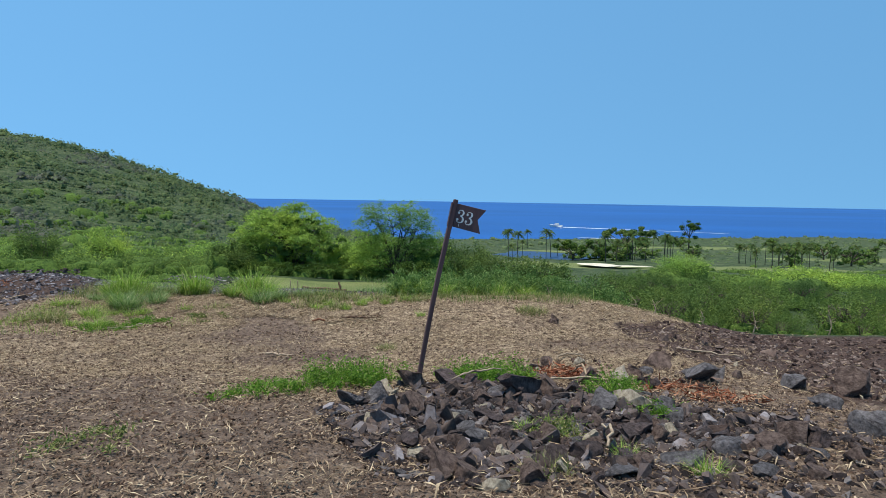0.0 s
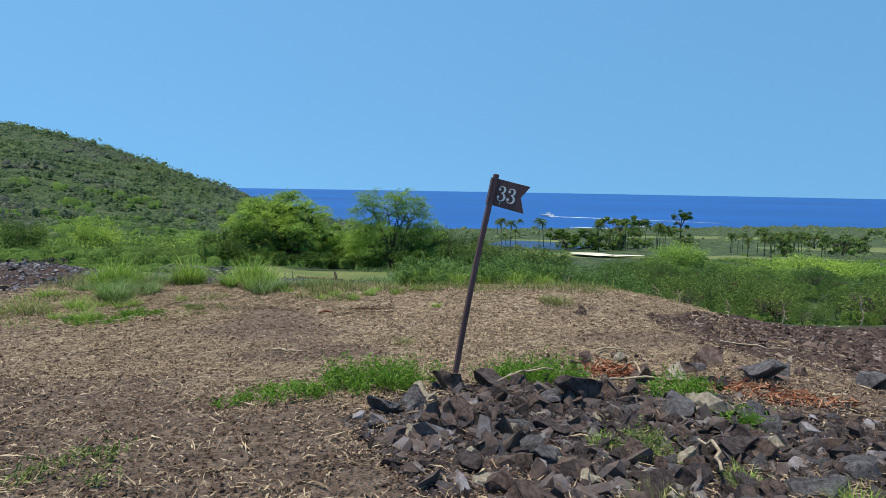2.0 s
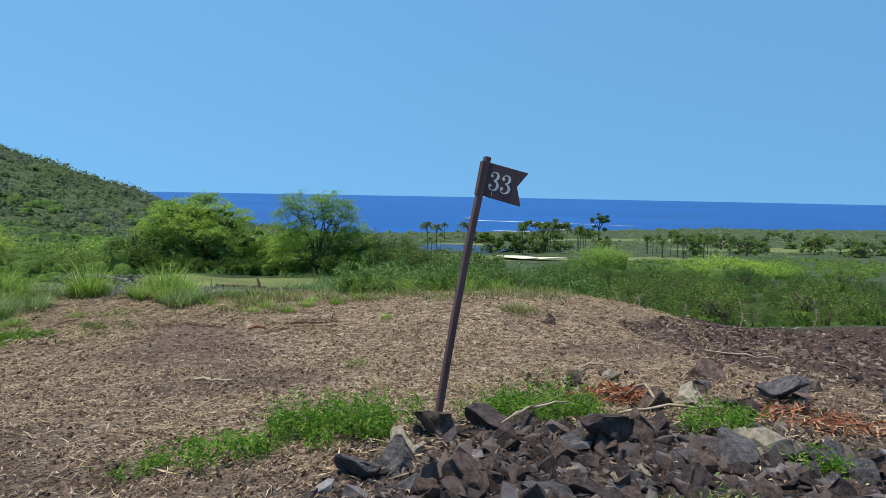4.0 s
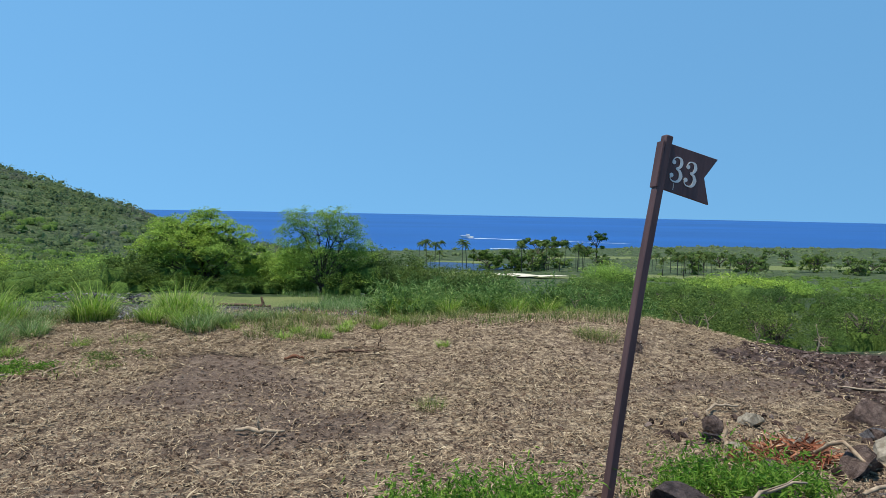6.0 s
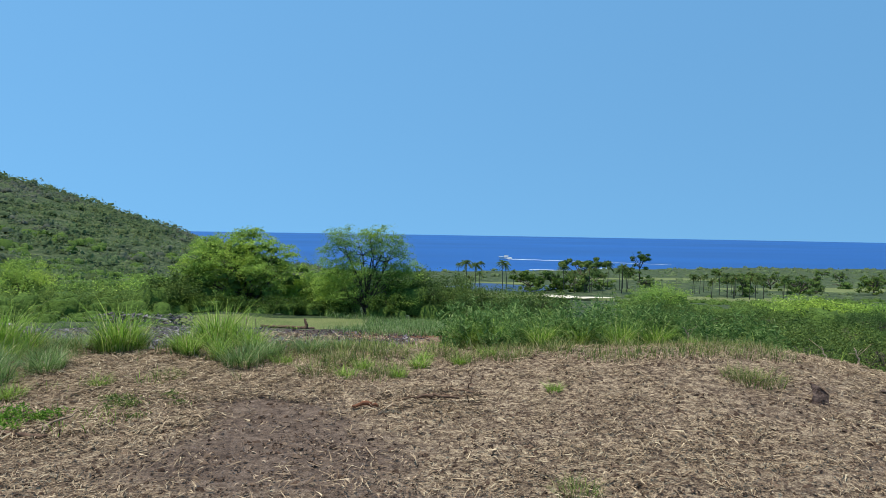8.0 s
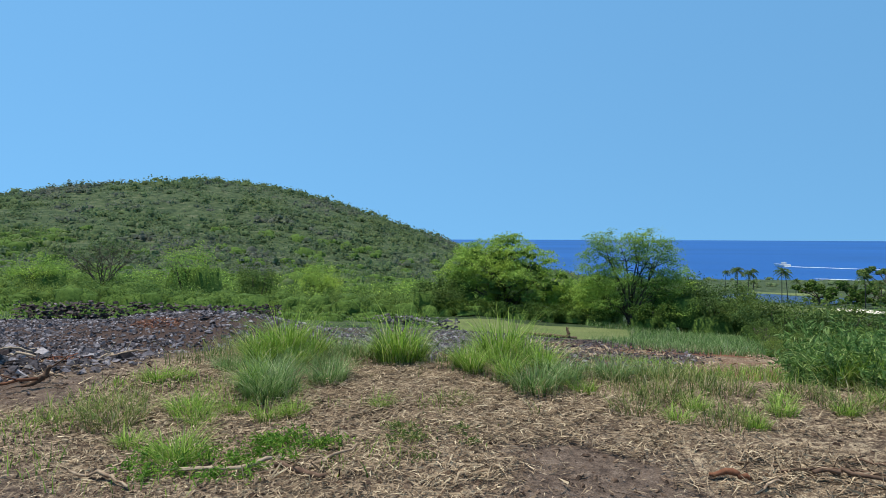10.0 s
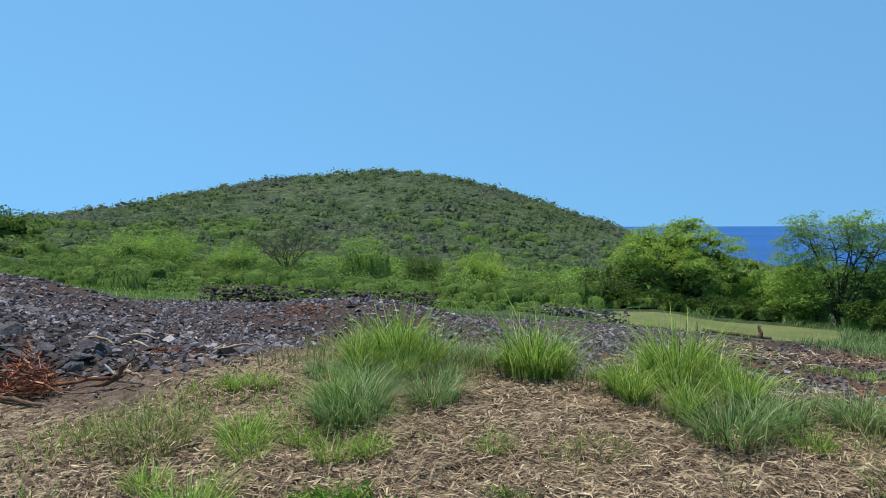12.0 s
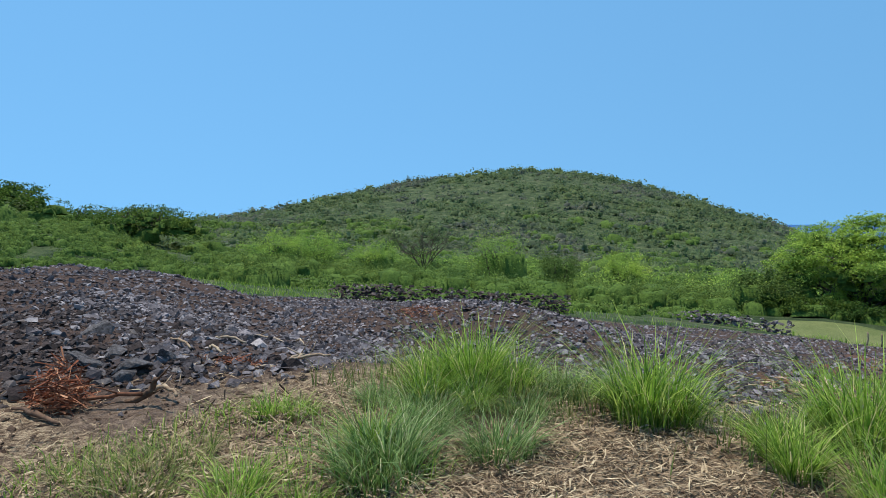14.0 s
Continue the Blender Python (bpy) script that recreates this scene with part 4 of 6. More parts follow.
# ---- rubble and stones ----
def shard(seed):
    """A small angular stone, 1 m across: the hull of a few corners."""
    r = np.random.default_rng(seed)
    P = unit(r.normal(0, 1, (11, 3))) * r.uniform(0.42, 0.6, (11, 1)) * np.array([1.35, 0.9, 0.5])
    bm = bmesh.new()
    for p in P:
        bm.verts.new(p)
    res = bmesh.ops.convex_hull(bm, input=bm.verts[:])
    bmesh.ops.delete(bm, geom=[g for g in res["geom_interior"] if isinstance(g, bmesh.types.BMVert)], context="VERTS")
    bmesh.ops.triangulate(bm, faces=bm.faces[:])
    bmesh.ops.recalc_face_normals(bm, faces=bm.faces[:])
    bm.verts.index_update()
    V, F = np.array([v.co[:] for v in bm.verts]), np.array([[v.index for v in f.verts] for f in bm.faces])
    bm.free()
    return V, F


def rock_bm(seed, flat=0.7):
    """An angular broken stone about 1 m across."""
    r = random.Random(seed)
    bm = bmesh.new()
    bmesh.ops.create_icosphere(bm, subdivisions=3, radius=0.56)
    planes = []
    for _ in range(9):
        v = Vector((r.gauss(0, 1), r.gauss(0, 1), r.gauss(0, 1))).normalized()
        planes.append((v, r.uniform(0.14, 0.36)))
    for v in bm.verts:
        for n, d in planes:
            over = v.co.dot(n) - d
            if over > 0:
                v.co -= n * over
        k = noise.noise(v.co * 4 + Vector((seed, 0, 0))) * 0.07 + noise.noise(v.co * 13 + Vector((0, seed, 0))) * 0.03
        v.co += v.co.normalized() * k
    bmesh.ops.scale(bm, vec=(1.25, 1.0, flat * 1.15), verts=bm.verts)
    return bm


ROCKS = []
for i, m in enumerate((ROCK, ROCK, ROCK_GREY, ROCK_BROWN, ROCK, ROCK_GREY, ROCK_TAN, ROCK_BROWN)):
    ROCKS.append(bm_mesh("lava_rock", rock_bm(i + 3, 0.6 + 0.08 * (i % 4)), m))
ROCK_LABELS = ["dark angular lava rock lying in the rubble", "dark angular lava rock lying in the rubble", "pale grey broken lava rock", "brown broken rock lying on the soil",
               "dark angular lava rock lying in the rubble", "pale grey broken lava rock", "flat tan rock lying on the soil", "brown broken rock lying on the soil"]


def stone(x, y, size, kind=None, sink=0.22, turn=None, tilt=None, group="rubble rocks"):
    k = random.randrange(len(ROCKS)) if kind is None else kind
    ob = new("lava_rock", ROCKS[k])
    ob.matrix_basis = Matrix.Translation((x, y, float(land(x, y)) + size * (0.5 * 0.7 - sink))) @ Euler((radians(random.uniform(-25, 25) if tilt is None else tilt), radians(random.uniform(-25, 25)), radians(random.uniform(0, 360) if turn is None else turn))).to_matrix().to_4x4() @ Matrix.Scale(size, 4)
    return tagged(ob, ROCK_LABELS[k], "rock", group)


random.seed(5)
# named large stones of the heap
for x, y, s, k in ((-0.35, 7.5, 0.44, 3), (-0.7, 6.9, 0.34, 2), (-0.95, 6.8, 0.3, 5), (0.95, 7.1, 0.52, 0), (1.25, 7.2, 0.4, 3), (1.78, 6.85, 0.36, 5), (2.2, 7.0, 0.4, 6), (2.58, 8.75, 0.42, 6), (2.1, 8.6, 0.42, 3),
                   (3.58, 10.2, 0.48, 3), (3.68, 8.95, 0.55, 5), (4.1, 9.1, 0.4, 2), (1.5, 9.2, 0.3, 6), (0.1, 7.6, 0.4, 1), (0.35, 7.5, 0.3, 4), (2.9, 8.2, 0.3, 1), (5.3, 7.95, 0.5, 7), (4.88, 8.45, 0.45, 2), (2.32, 10.32, 0.28, 6), (1.74, 10.1, 0.24, 7), (1.55, 9.75, 0.2, 0), (2.9, 9.2, 0.34, 3), (3.2, 9.7, 0.26, 2), (2.75, 8.3, 0.3, 0), (1.3, 8.6, 0.24, 3), (2.15, 9.45, 0.22, 6),
                   (2.5, 5.2, 0.34, 2), (2.0, 4.9, 0.3, 5), (1.2, 5.0, 0.3, 0), (3.3, 5.6, 0.4, 7), (0.3, 5.5, 0.3, 2), (4.5, 7.2, 0.35, 2), (5.0, 6.4, 0.3, 0), (4.2, 5.8, 0.5, 2), (2.4, 13.2, 0.3, 3), (-11.75, 14.45, 0.42, 5), (-11.4, 14.3, 0.26, 2), (-12.4, 14.2, 0.34, 5), (-12.0, 14.9, 0.3, 2), (-12.9, 14.6, 0.3, 5)):
    stone(x, y, s * 1.05, k, 0.16)
made = 0
while made < 205:
    x, y = random.gauss(1.3, 1.6), random.gauss(5.9, 1.1)
    if ((x - 1.3) / 2.7) ** 2 + ((y - 6.0) / 1.9) ** 2 < 1 and x > -0.2 - (y - 4.3) * 0.42:
        stone(x, y, random.choice((0.09, 0.11, 0.13, 0.16, 0.19, 0.22, 0.27)) * random.uniform(0.8, 1.25))
        made += 1
for _ in range(28):
    x, y = random.uniform(3.5, 11), random.uniform(4.5, 14.5)
    stone(x, y, random.choice((0.1, 0.13, 0.16, 0.22)) * random.uniform(0.8, 1.3), group="stones on the soil")

for _ in range(46):
    x, y = random.uniform(-17, -8.5), random.uniform(13.6, 20)
    if float(zones(np.array([x]), np.array([y]))[1][0]) > 0.25:
        stone(x, y, random.choice((0.12, 0.15, 0.2, 0.26, 0.34)) * random.uniform(0.8, 1.2), random.choice((0, 2, 2, 3, 4, 5)), 0.3, group="stones in the gravel bank")


def pebble_mesh(name, P, size, mat, r, squash=0.7):
    """Small stones, each a jittered octahedron, joined."""
    n = len(P)
    base = np.array([[1, 0.2, -0.3], [0.1, 1, -0.2], [-1, -0.2, -0.3], [0, -1, -0.3], [0.45, 0.4, 0.7], [-0.45, -0.4, 0.75]], float)
    F = np.array([[0, 1, 4], [1, 2, 5], [1, 5, 4], [2, 3, 5], [3, 0, 4], [3, 4, 5]])
    V = base[None] * r.uniform(0.65, 1.25, (n, 6, 1)) + r.normal(0, 0.16, (n, 6, 3))
    a = r.uniform(0, 2 * np.pi, n)
    V = V * np.stack([size * r.uniform(0.8, 1.5, n), size * r.uniform(0.7, 1.1, n), size * squash * r.uniform(0.5, 1.3, n)], -1)[:, None, :]
    t = r.normal(0, 0.3, n)
    V = np.stack([V[..., 0], V[..., 1] * np.cos(t)[:, None] - V[..., 2] * np.sin(t)[:, None], V[..., 1] * np.sin(t)[:, None] + V[..., 2] * np.cos(t)[:, None]], -1)
    X = V[..., 0] * np.cos(a)[:, None] - V[..., 1] * np.sin(a)[:, None]
    Y = V[..., 0] * np.sin(a)[:, None] + V[..., 1] * np.cos(a)[:, None]
    V = np.stack([X, Y, V[..., 2]], -1) + P[:, None, :]
    FF = (F[None] + 6 * np.arange(n)[:, None, None]).reshape(-1, 3)
    return mesh_np(name, V.reshape(-1, 3), FF, mat)


def pebbles(name, P, size, mat, label, r, squash=0.7, category="rubble"):
    return tagged(new(name, pebble_mesh(name, P, size, mat, r, squash)), label, category, kind="stuff")


def scatter(r, n, x0, x1, y0, y1, weight=None):
    """Places on the ground, thinned by a weight."""
    X, Y = r.uniform(x0, x1, n), r.uniform(y0, y1, n)
    if weight is not None:
        keep = r.uniform(0, 1, n) < weight(X, Y)
        X, Y = X[keep], Y[keep]
    return X, Y


r3 = np.random.default_rng(303)
# rubble of the heap
X, Y = scatter(r3, 22000, -1.6, 7, 3.2, 8.6, lambda x, y: smooth(1.15, 0.6, np.sqrt(((x - 1.3) / 2.9) ** 2 + ((y - 6.0) / 2.0) ** 2) + 0.6 * (fbm(x, y, 3) - 0.5)) * (x > -0.4 - (y - 4.3) * 0.42))
sz = r3.uniform(0.012, 0.045, len(X)) * r3.uniform(0.7, 1.5, len(X))
pebbles("rubble", np.stack([X, Y, land(X, Y) + sz * 0.25], -1), sz, RUBBLE, "broken dark lava rubble heaped round the post", r3)
# fist-sized broken stones between the large ones
def shards(name, X, Y, size, mat, label, r, sink=0.1):
    """Angular broken stones of seven kinds, turned at random, joined."""
    kind = r.integers(0, 7, len(X))
    s = Soup()
    for k in range(7):
        base, faces = shard(90 + k)
        i = np.flatnonzero(kind == k)
        V = base[None] * size[i][:, None, None] * r.uniform(0.7, 1.3, (len(i), 1, 3))
        q = unit(r.normal(0, 1, (len(i), 4)))
        w, v = q[:, None, :1], np.broadcast_to(q[:, None, 1:], V.shape)
        V = V + 2 * np.cross(v, np.cross(v, V) + w * V)
        V = V + np.stack([X[i], Y[i], land(X[i], Y[i]) + size[i] * (0.3 - sink)], -1)[:, None, :]
        s.add(V, (faces[None] + len(base) * np.arange(len(i))[:, None, None]).reshape(-1, 3))
    return tagged(new(name, s.mesh(name, mat)), label, "rubble", kind="stuff")


X, Y = scatter(r3, 4600, -1.5, 6.5, 3.2, 8.4, lambda x, y: smooth(1.15, 0.6, np.sqrt(((x - 1.2) / 2.6) ** 2 + ((y - 6.0) / 1.9) ** 2) + 0.5 * (fbm(x, y, 3) - 0.5)) * (x > -0.4 - (y - 4.3) * 0.42))
shards("broken_stones", X, Y, 0.045 + 0.19 * r3.uniform(0, 1, len(X)) ** 2.8, SHARD, "fist-sized broken lava stones heaped round the post", r3, 0.24)
X, Y = scatter(r3, 150, 1.1, 4.2, 8.1, 10.6)
shards("scattered_stones", X, Y, 0.04 + 0.12 * r3.uniform(0, 1, len(X)) ** 2, STONY, "brown broken stones round the dead fronds", r3, 0.14)
X, Y = scatter(r3, 900, 3.0, 14, 3.0, 16.0, lambda x, y: zones(x, y)[1] * 0.7)
shards("loose_stones", X, Y, r3.uniform(0.05, 0.16, len(X)), STONY, "brown stones strewn over the stony soil", r3, 0.16)
X, Y = scatter(r3, 2600, -30, -9, 13.5, 30, lambda x, y: zones(x, y)[1] ** 2 * (0.2 + 0.8 * smooth(0.45, 0.6, fbm(x * 0.5, y * 0.5, 45))))
shards("bank_stones", X, Y, 0.05 + 0.15 * r3.uniform(0, 1, len(X)) ** 2, GRAVEL, "grey lava stones lying over the gravel bank", r3, 0.14)
# stony soil on the far side of the heap
X, Y = scatter(r3, 18000, 2.5, 16, 1.0, 16.5, lambda x, y: zones(x, y)[1] * 0.9)
sz = r3.uniform(0.014, 0.05, len(X)) * r3.uniform(0.7, 1.6, len(X)) * np.where(r3.uniform(0, 1, len(X)) < 0.04, 1.9, 1.0)
pebbles("stony_soil", np.stack([X, Y, land(X, Y) + sz * 0.2], -1), sz, STONY, "dark stony soil strewn with lava chips", r3)
# gravel field
X, Y = scatter(r3, 320000, -37, 0, 11, 46, lambda x, y: np.clip(zones(x, y)[1], 0, 1) ** 2 * np.clip(1.35 - np.hypot(x + 4, y - 11) / 22, 0.2, 1) * (0.35 + 0.65 * smooth(0.4, 0.6, fbm(x * 0.6, y * 0.6, 44))))
sz = r3.uniform(0.022, 0.065, len(X)) * r3.uniform(0.6, 1.8, len(X)) * np.where(r3.uniform(0, 1, len(X)) < 0.05, 1.5, 0.9)
grey = r3.uniform(0, 1, len(X)) < smooth(13.6, 17.0, Y + 4.0 * (fbm(X * 0.4, Y * 0.4, 61) - 0.5)) * (1 - 0.75 * smooth(-10, -7, X))
P = np.stack([X, Y, land(X, Y) + sz * 0.3], -1)
pebbles("lava_gravel", P[grey], sz[grey], GRAVEL, "grey lava rock rubble spread in a low bank", r3)
pebbles("brown_rubble", P[~grey], sz[~grey] * 0.8, RUBBLE, "brown stony rubble at the edge of the gravel", r3)
# clods over the clearing
X, Y = scatter(r3, 26000, -13, 8, 1.5, 16, lambda x, y: (0.35 + 0.65 * fbm(x * 0.8, y * 0.8, 9)) * (1 - zones(x, y)[1]))
sz = r3.uniform(0.008, 0.03, len(X)) * r3.uniform(0.6, 1.5, len(X))
pebbles("soil_clods", np.stack([X, Y, land(X, Y) + sz * 0.2], -1), sz, CLOD, "small crumbs of dry brown soil", r3, category="soil")


# ---- straw, sticks and grass ----
def straws(name, X, Y, length, width, mat, label, r, lift=0.015, rise=0.12, category="straw"):
    """Flat stalks lying about, each bent once."""
    n = len(X)
    a = r.uniform(0, 2 * np.pi, n)
    L = length * r.uniform(0.4, 1.4, n)
    W = width * r.uniform(0.6, 1.4, n)
    d = np.stack([np.cos(a), np.sin(a), r.normal(0, rise, n)], -1)
    b = np.stack([-np.sin(a), np.cos(a), r.normal(0, 0.3, n)], -1)
    C = np.stack([X, Y, land(X, Y) + lift * r.uniform(0.3, 1.6, n)], -1)
    bend = b * (L * r.normal(0, 0.12, n))[:, None]
    p0, p1, p2 = C - d * L[:, None] / 2, C + bend + np.array([0, 0, 0.01]), C + d * L[:, None] / 2
    w = b * W[:, None] / 2
    V = np.stack([p0 - w, p1 - w + (p2 - p0) * 0.1, p2, p1 + w], 1).reshape(-1, 3)
    F = np.arange(4 * n).reshape(-1, 4)
    return tagged(new(name, mesh_np(name, V, F, mat)), label, category, kind="stuff")


def straw_weight(x, y):
    s, rock, green, *_ = zones(x, y)
    return np.clip(s * 1.1, 0, 1) ** 1.5 * (1 - 0.8 * rock) * (1 - 0.7 * green)


X, Y = scatter(r3, 270000, -12, 6.5, 2.0, 17.0, lambda x, y: np.maximum(straw_weight(x, y), 0.16 * (y < 9.5) * (zones(x, y)[1] < 0.4)) * (0.12 + 1.0 * smooth(0.42, 0.58, fbm(x * 3, y * 3, 47))))
straws("straw_litter", X, Y, 0.14, 0.0065, STRAW, "pale dry straw litter strewn over the soil", r3, 0.026, 0.26)
X, Y = scatter(r3, 46000, -9.5, -3.0, 12.8, 17.2, lambda x, y: (0.25 + 0.9 * smooth(0.42, 0.6, fbm(x * 2.2, y * 2.2, 49))) * smooth(-10, -8, x) * (zones(x, y)[0] > 0.35))
straws("straw_thatch", X, Y, 0.2, 0.007, STRAW, "pale flattened thatch between the grass clumps", r3, 0.03, 0.16)
X, Y = scatter(r3, 120000, -9, 5, 2.0, 13.5, lambda x, y: (1 - 0.75 * zones(x, y)[1]) * np.clip(1.5 - y / 11, 0.25, 1) * (0.4 + 0.6 * smooth(0.4, 0.6, fbm(x * 2, y * 2, 48))))
straws("chaff_flakes", X, Y, 0.042, 0.017, CHAFF, "crumbled brown chaff covering the soil", r3, 0.012, 0.35, "chaff")
X, Y = scatter(r3, 6000, -13, 12, 2.0, 17.0, lambda x, y: 0.3 + 0.4 * fbm(x, y, 5))
straws("stalk_litter", X, Y, 0.24, 0.012, STRAW, "longer broken dry stalks lying on the soil", r3, 0.03, 0.1)


def blades(r, n, radius, height, width, spread=0.55, segs=4):
    """Arching grass blades from one tuft at the origin."""
    a = r.uniform(0, 2 * np.pi, n)
    q = np.sqrt(r.uniform(0, 1, n)) * radius
    root = np.stack([np.cos(a) * q, np.sin(a) * q, np.full(n, -0.03)], -1)
    b = a + r.normal(0, 0.7, n)
    H = height * r.uniform(0.3, 1.0, n) ** 0.8 * 1.2
    out = H * spread * r.uniform(0.15, 1.3, n)
    t = np.linspace(0, 1, segs + 1)
    fall = r.uniform(0.0, 0.55, n)
    P = np.stack([root[:, None, 0] + np.cos(b)[:, None] * out[:, None] * t ** 1.6, root[:, None, 1] + np.sin(b)[:, None] * out[:, None] * t ** 1.6,
                  root[:, None, 2] + H[:, None] * (t - fall[:, None] * t ** 3)], -1)
    side = np.stack([-np.sin(b + r.normal(0, 0.6, n)), np.cos(b), np.zeros(n)], -1)[:, None, :]
    w = (width * r.uniform(0.6, 1.3, n))[:, None, None] * (1 - 0.9 * t[None, :, None] ** 1.5) / 2
    V = np.stack([P - side * w, P + side * w], 2).reshape(n, -1, 3)
    k = 2 * (segs + 1)
    i = np.arange(segs)
    F = np.stack([2 * i, 2 * i + 2, 2 * i + 3, 2 * i + 1], -1)
    return V.reshape(-1, 3), (F[None] + k * np.arange(n)[:, None, None]).reshape(-1, 4)


r4 = np.random.default_rng(404)
TUFTS = {}
for key, mat, n, rad, h, w, sp in (("tall", GRASS, 400, 0.26, 0.98, 0.015, 0.7), ("tall2", GRASS, 320, 0.22, 0.86, 0.015, 0.85), ("blue", GRASS_BLUE, 420, 0.36, 0.58, 0.013, 1.15), ("low", GRASS, 220, 0.25, 0.36, 0.012, 0.9), ("dry", DRYGRASS, 200, 0.32, 0.26, 0.010, 1.0)):
    TUFTS[key] = (mesh_np("grass_tuft", *blades(r4, n, rad, h, w, sp), mat), mesh_np("withered_tuft", *blades(r4, n // 7, rad * 1.25, h * 0.5, w * 0.9, sp * 1.7), DRYGRASS))
TUFT_LABELS = {"tall": "tall bright green grass clump on bare soil", "tall2": "tall bright green grass clump on bare soil", "blue": "blue-green arching grass clump", "low": "low green grass tuft among straw", "dry": "half-dry yellow-green grass tuft"}


def tuft(key, x, y, scale=1.0):
    ob = new("grass_clump")
    tagged(part("grass_tuft", TUFTS[key][0], ob), kind="stuff")
    tagged(part("withered_tuft", TUFTS[key][1], ob), "straw-coloured withered blades at the base", kind="stuff")
    ob.matrix_basis = spot(x, y, random.uniform(0, 360), scale * (0.62 if key == "low" else 0.9))
    return tagged(ob, TUFT_LABELS[key], "grass", "grass clumps on the clearing")


random.seed(9)
for key, x, y, s in (("tall", -6.68, 16.75, 1.0), ("tall2", -6.5, 16.95, 0.8), ("tall2", -6.95, 16.95, 0.75),
                     ("tall", -8.25, 16.35, 0.95), ("tall2", -8.6, 16.15, 0.8), ("tall2", -7.95, 16.6, 0.8), ("tall2", -8.5, 16.7, 0.8), ("blue", -7.55, 17.1, 0.7), ("blue", -7.9, 17.2, 0.7),
                     ("blue", -7.95, 15.55, 0.75), ("tall2", -8.3, 15.8, 0.7), ("blue", -8.6, 15.5, 0.55), ("blue", -7.5, 16.2, 0.55), ("tall2", -7.85, 15.95, 0.62), ("blue", -7.35, 14.55, 0.88), ("tall2", -7.75, 14.75, 0.5), ("blue", -7.55, 14.75, 0.7), ("blue", -7.05, 15.35, 0.68), ("blue", -7.75, 15.3, 0.5),
                     ("tall2", -5.45, 16.3, 0.6), ("tall2", -5.65, 16.55, 0.55), ("tall", -5.3, 17.3, 1.0), ("tall2", -5.0, 17.5, 0.9), ("tall2", -5.6, 17.6, 0.75), ("blue", -4.55, 15.75, 0.78), ("tall2", -4.95, 16.1, 0.6), ("blue", -4.3, 16.3, 0.7), ("tall2", -4.6, 16.7, 0.7), ("blue", -3.7, 16.6, 0.6), ("blue", -3.3, 16.9, 0.5), ("low", -4.0, 15.9, 0.9),
                     ("tall2", -1.1, 17.1, 0.7), ("tall", -0.7, 17.2, 0.7), ("tall2", 0.1, 16.9, 0.7), ("tall2", 0.9, 17.2, 0.75), ("tall", 1.6, 17.2, 0.65), ("tall2", 2.3, 17.3, 0.7),
                     ("low", -7.75, 13.75, 1.25), ("low", -7.95, 13.9, 1.0), ("low", -7.5, 13.6, 0.9), ("low", -7.1, 12.8, 1.25), ("low", -7.0, 12.65, 1.0), ("low", -6.95, 13.9, 1.0), ("low", -6.75, 14.1, 0.8), ("low", -9.05, 14.7, 1.1), ("low", -8.8, 14.85, 0.8), ("low", -6.0, 14.6, 0.75), ("low", -7.4, 14.0, 0.8), ("low", -7.7, 12.9, 0.8),
                     ("dry", -3.4, 15.3, 1.0), ("low", -3.0, 15.0, 0.8), ("dry", -2.5, 15.2, 1.0), ("low", -2.0, 15.5, 0.9), ("low", -2.3, 15.0, 0.7), ("low", -1.4, 15.6, 0.8), ("dry", -3.1, 15.8, 1.0), ("dry", -1.3, 15.9, 1.1), ("dry", -0.6, 15.8, 1.0), ("dry", 0.2, 16.2, 1.0), ("dry", 1.4, 16.5, 1.0), ("dry", -2.4, 16.3, 1.0), ("dry", -1.6, 16.4, 1.0), ("dry", -0.8, 16.6, 1.1),
                     ("dry", -5.3, 15.0, 0.7), ("dry", -8.5, 13.5, 1.1), ("dry", -8.75, 13.75, 1.1), ("dry", -8.3, 13.3, 1.0), ("dry", -8.9, 13.3, 0.9),
                     ("low", -0.9, 16.2, 0.8), ("low", -1.9, 16.0, 0.8), ("low", -2.8, 15.5, 0.8), ("low", 2.6, 16.6, 0.8), ("dry", 2.05, 13.75, 1.0), ("dry", 1.9, 13.9, 0.8), ("low", -0.45, 13.9, 0.6), ("dry", -0.99, 11.2, 0.6), ("low", 1.55, 5.0, 0.6), ("low", 2.05, 4.62, 0.7), ("dry", 0.83, 4.6, 0.6), ("low", 0.83, 5.87, 0.6)):
    tuft(key, x, y, s)


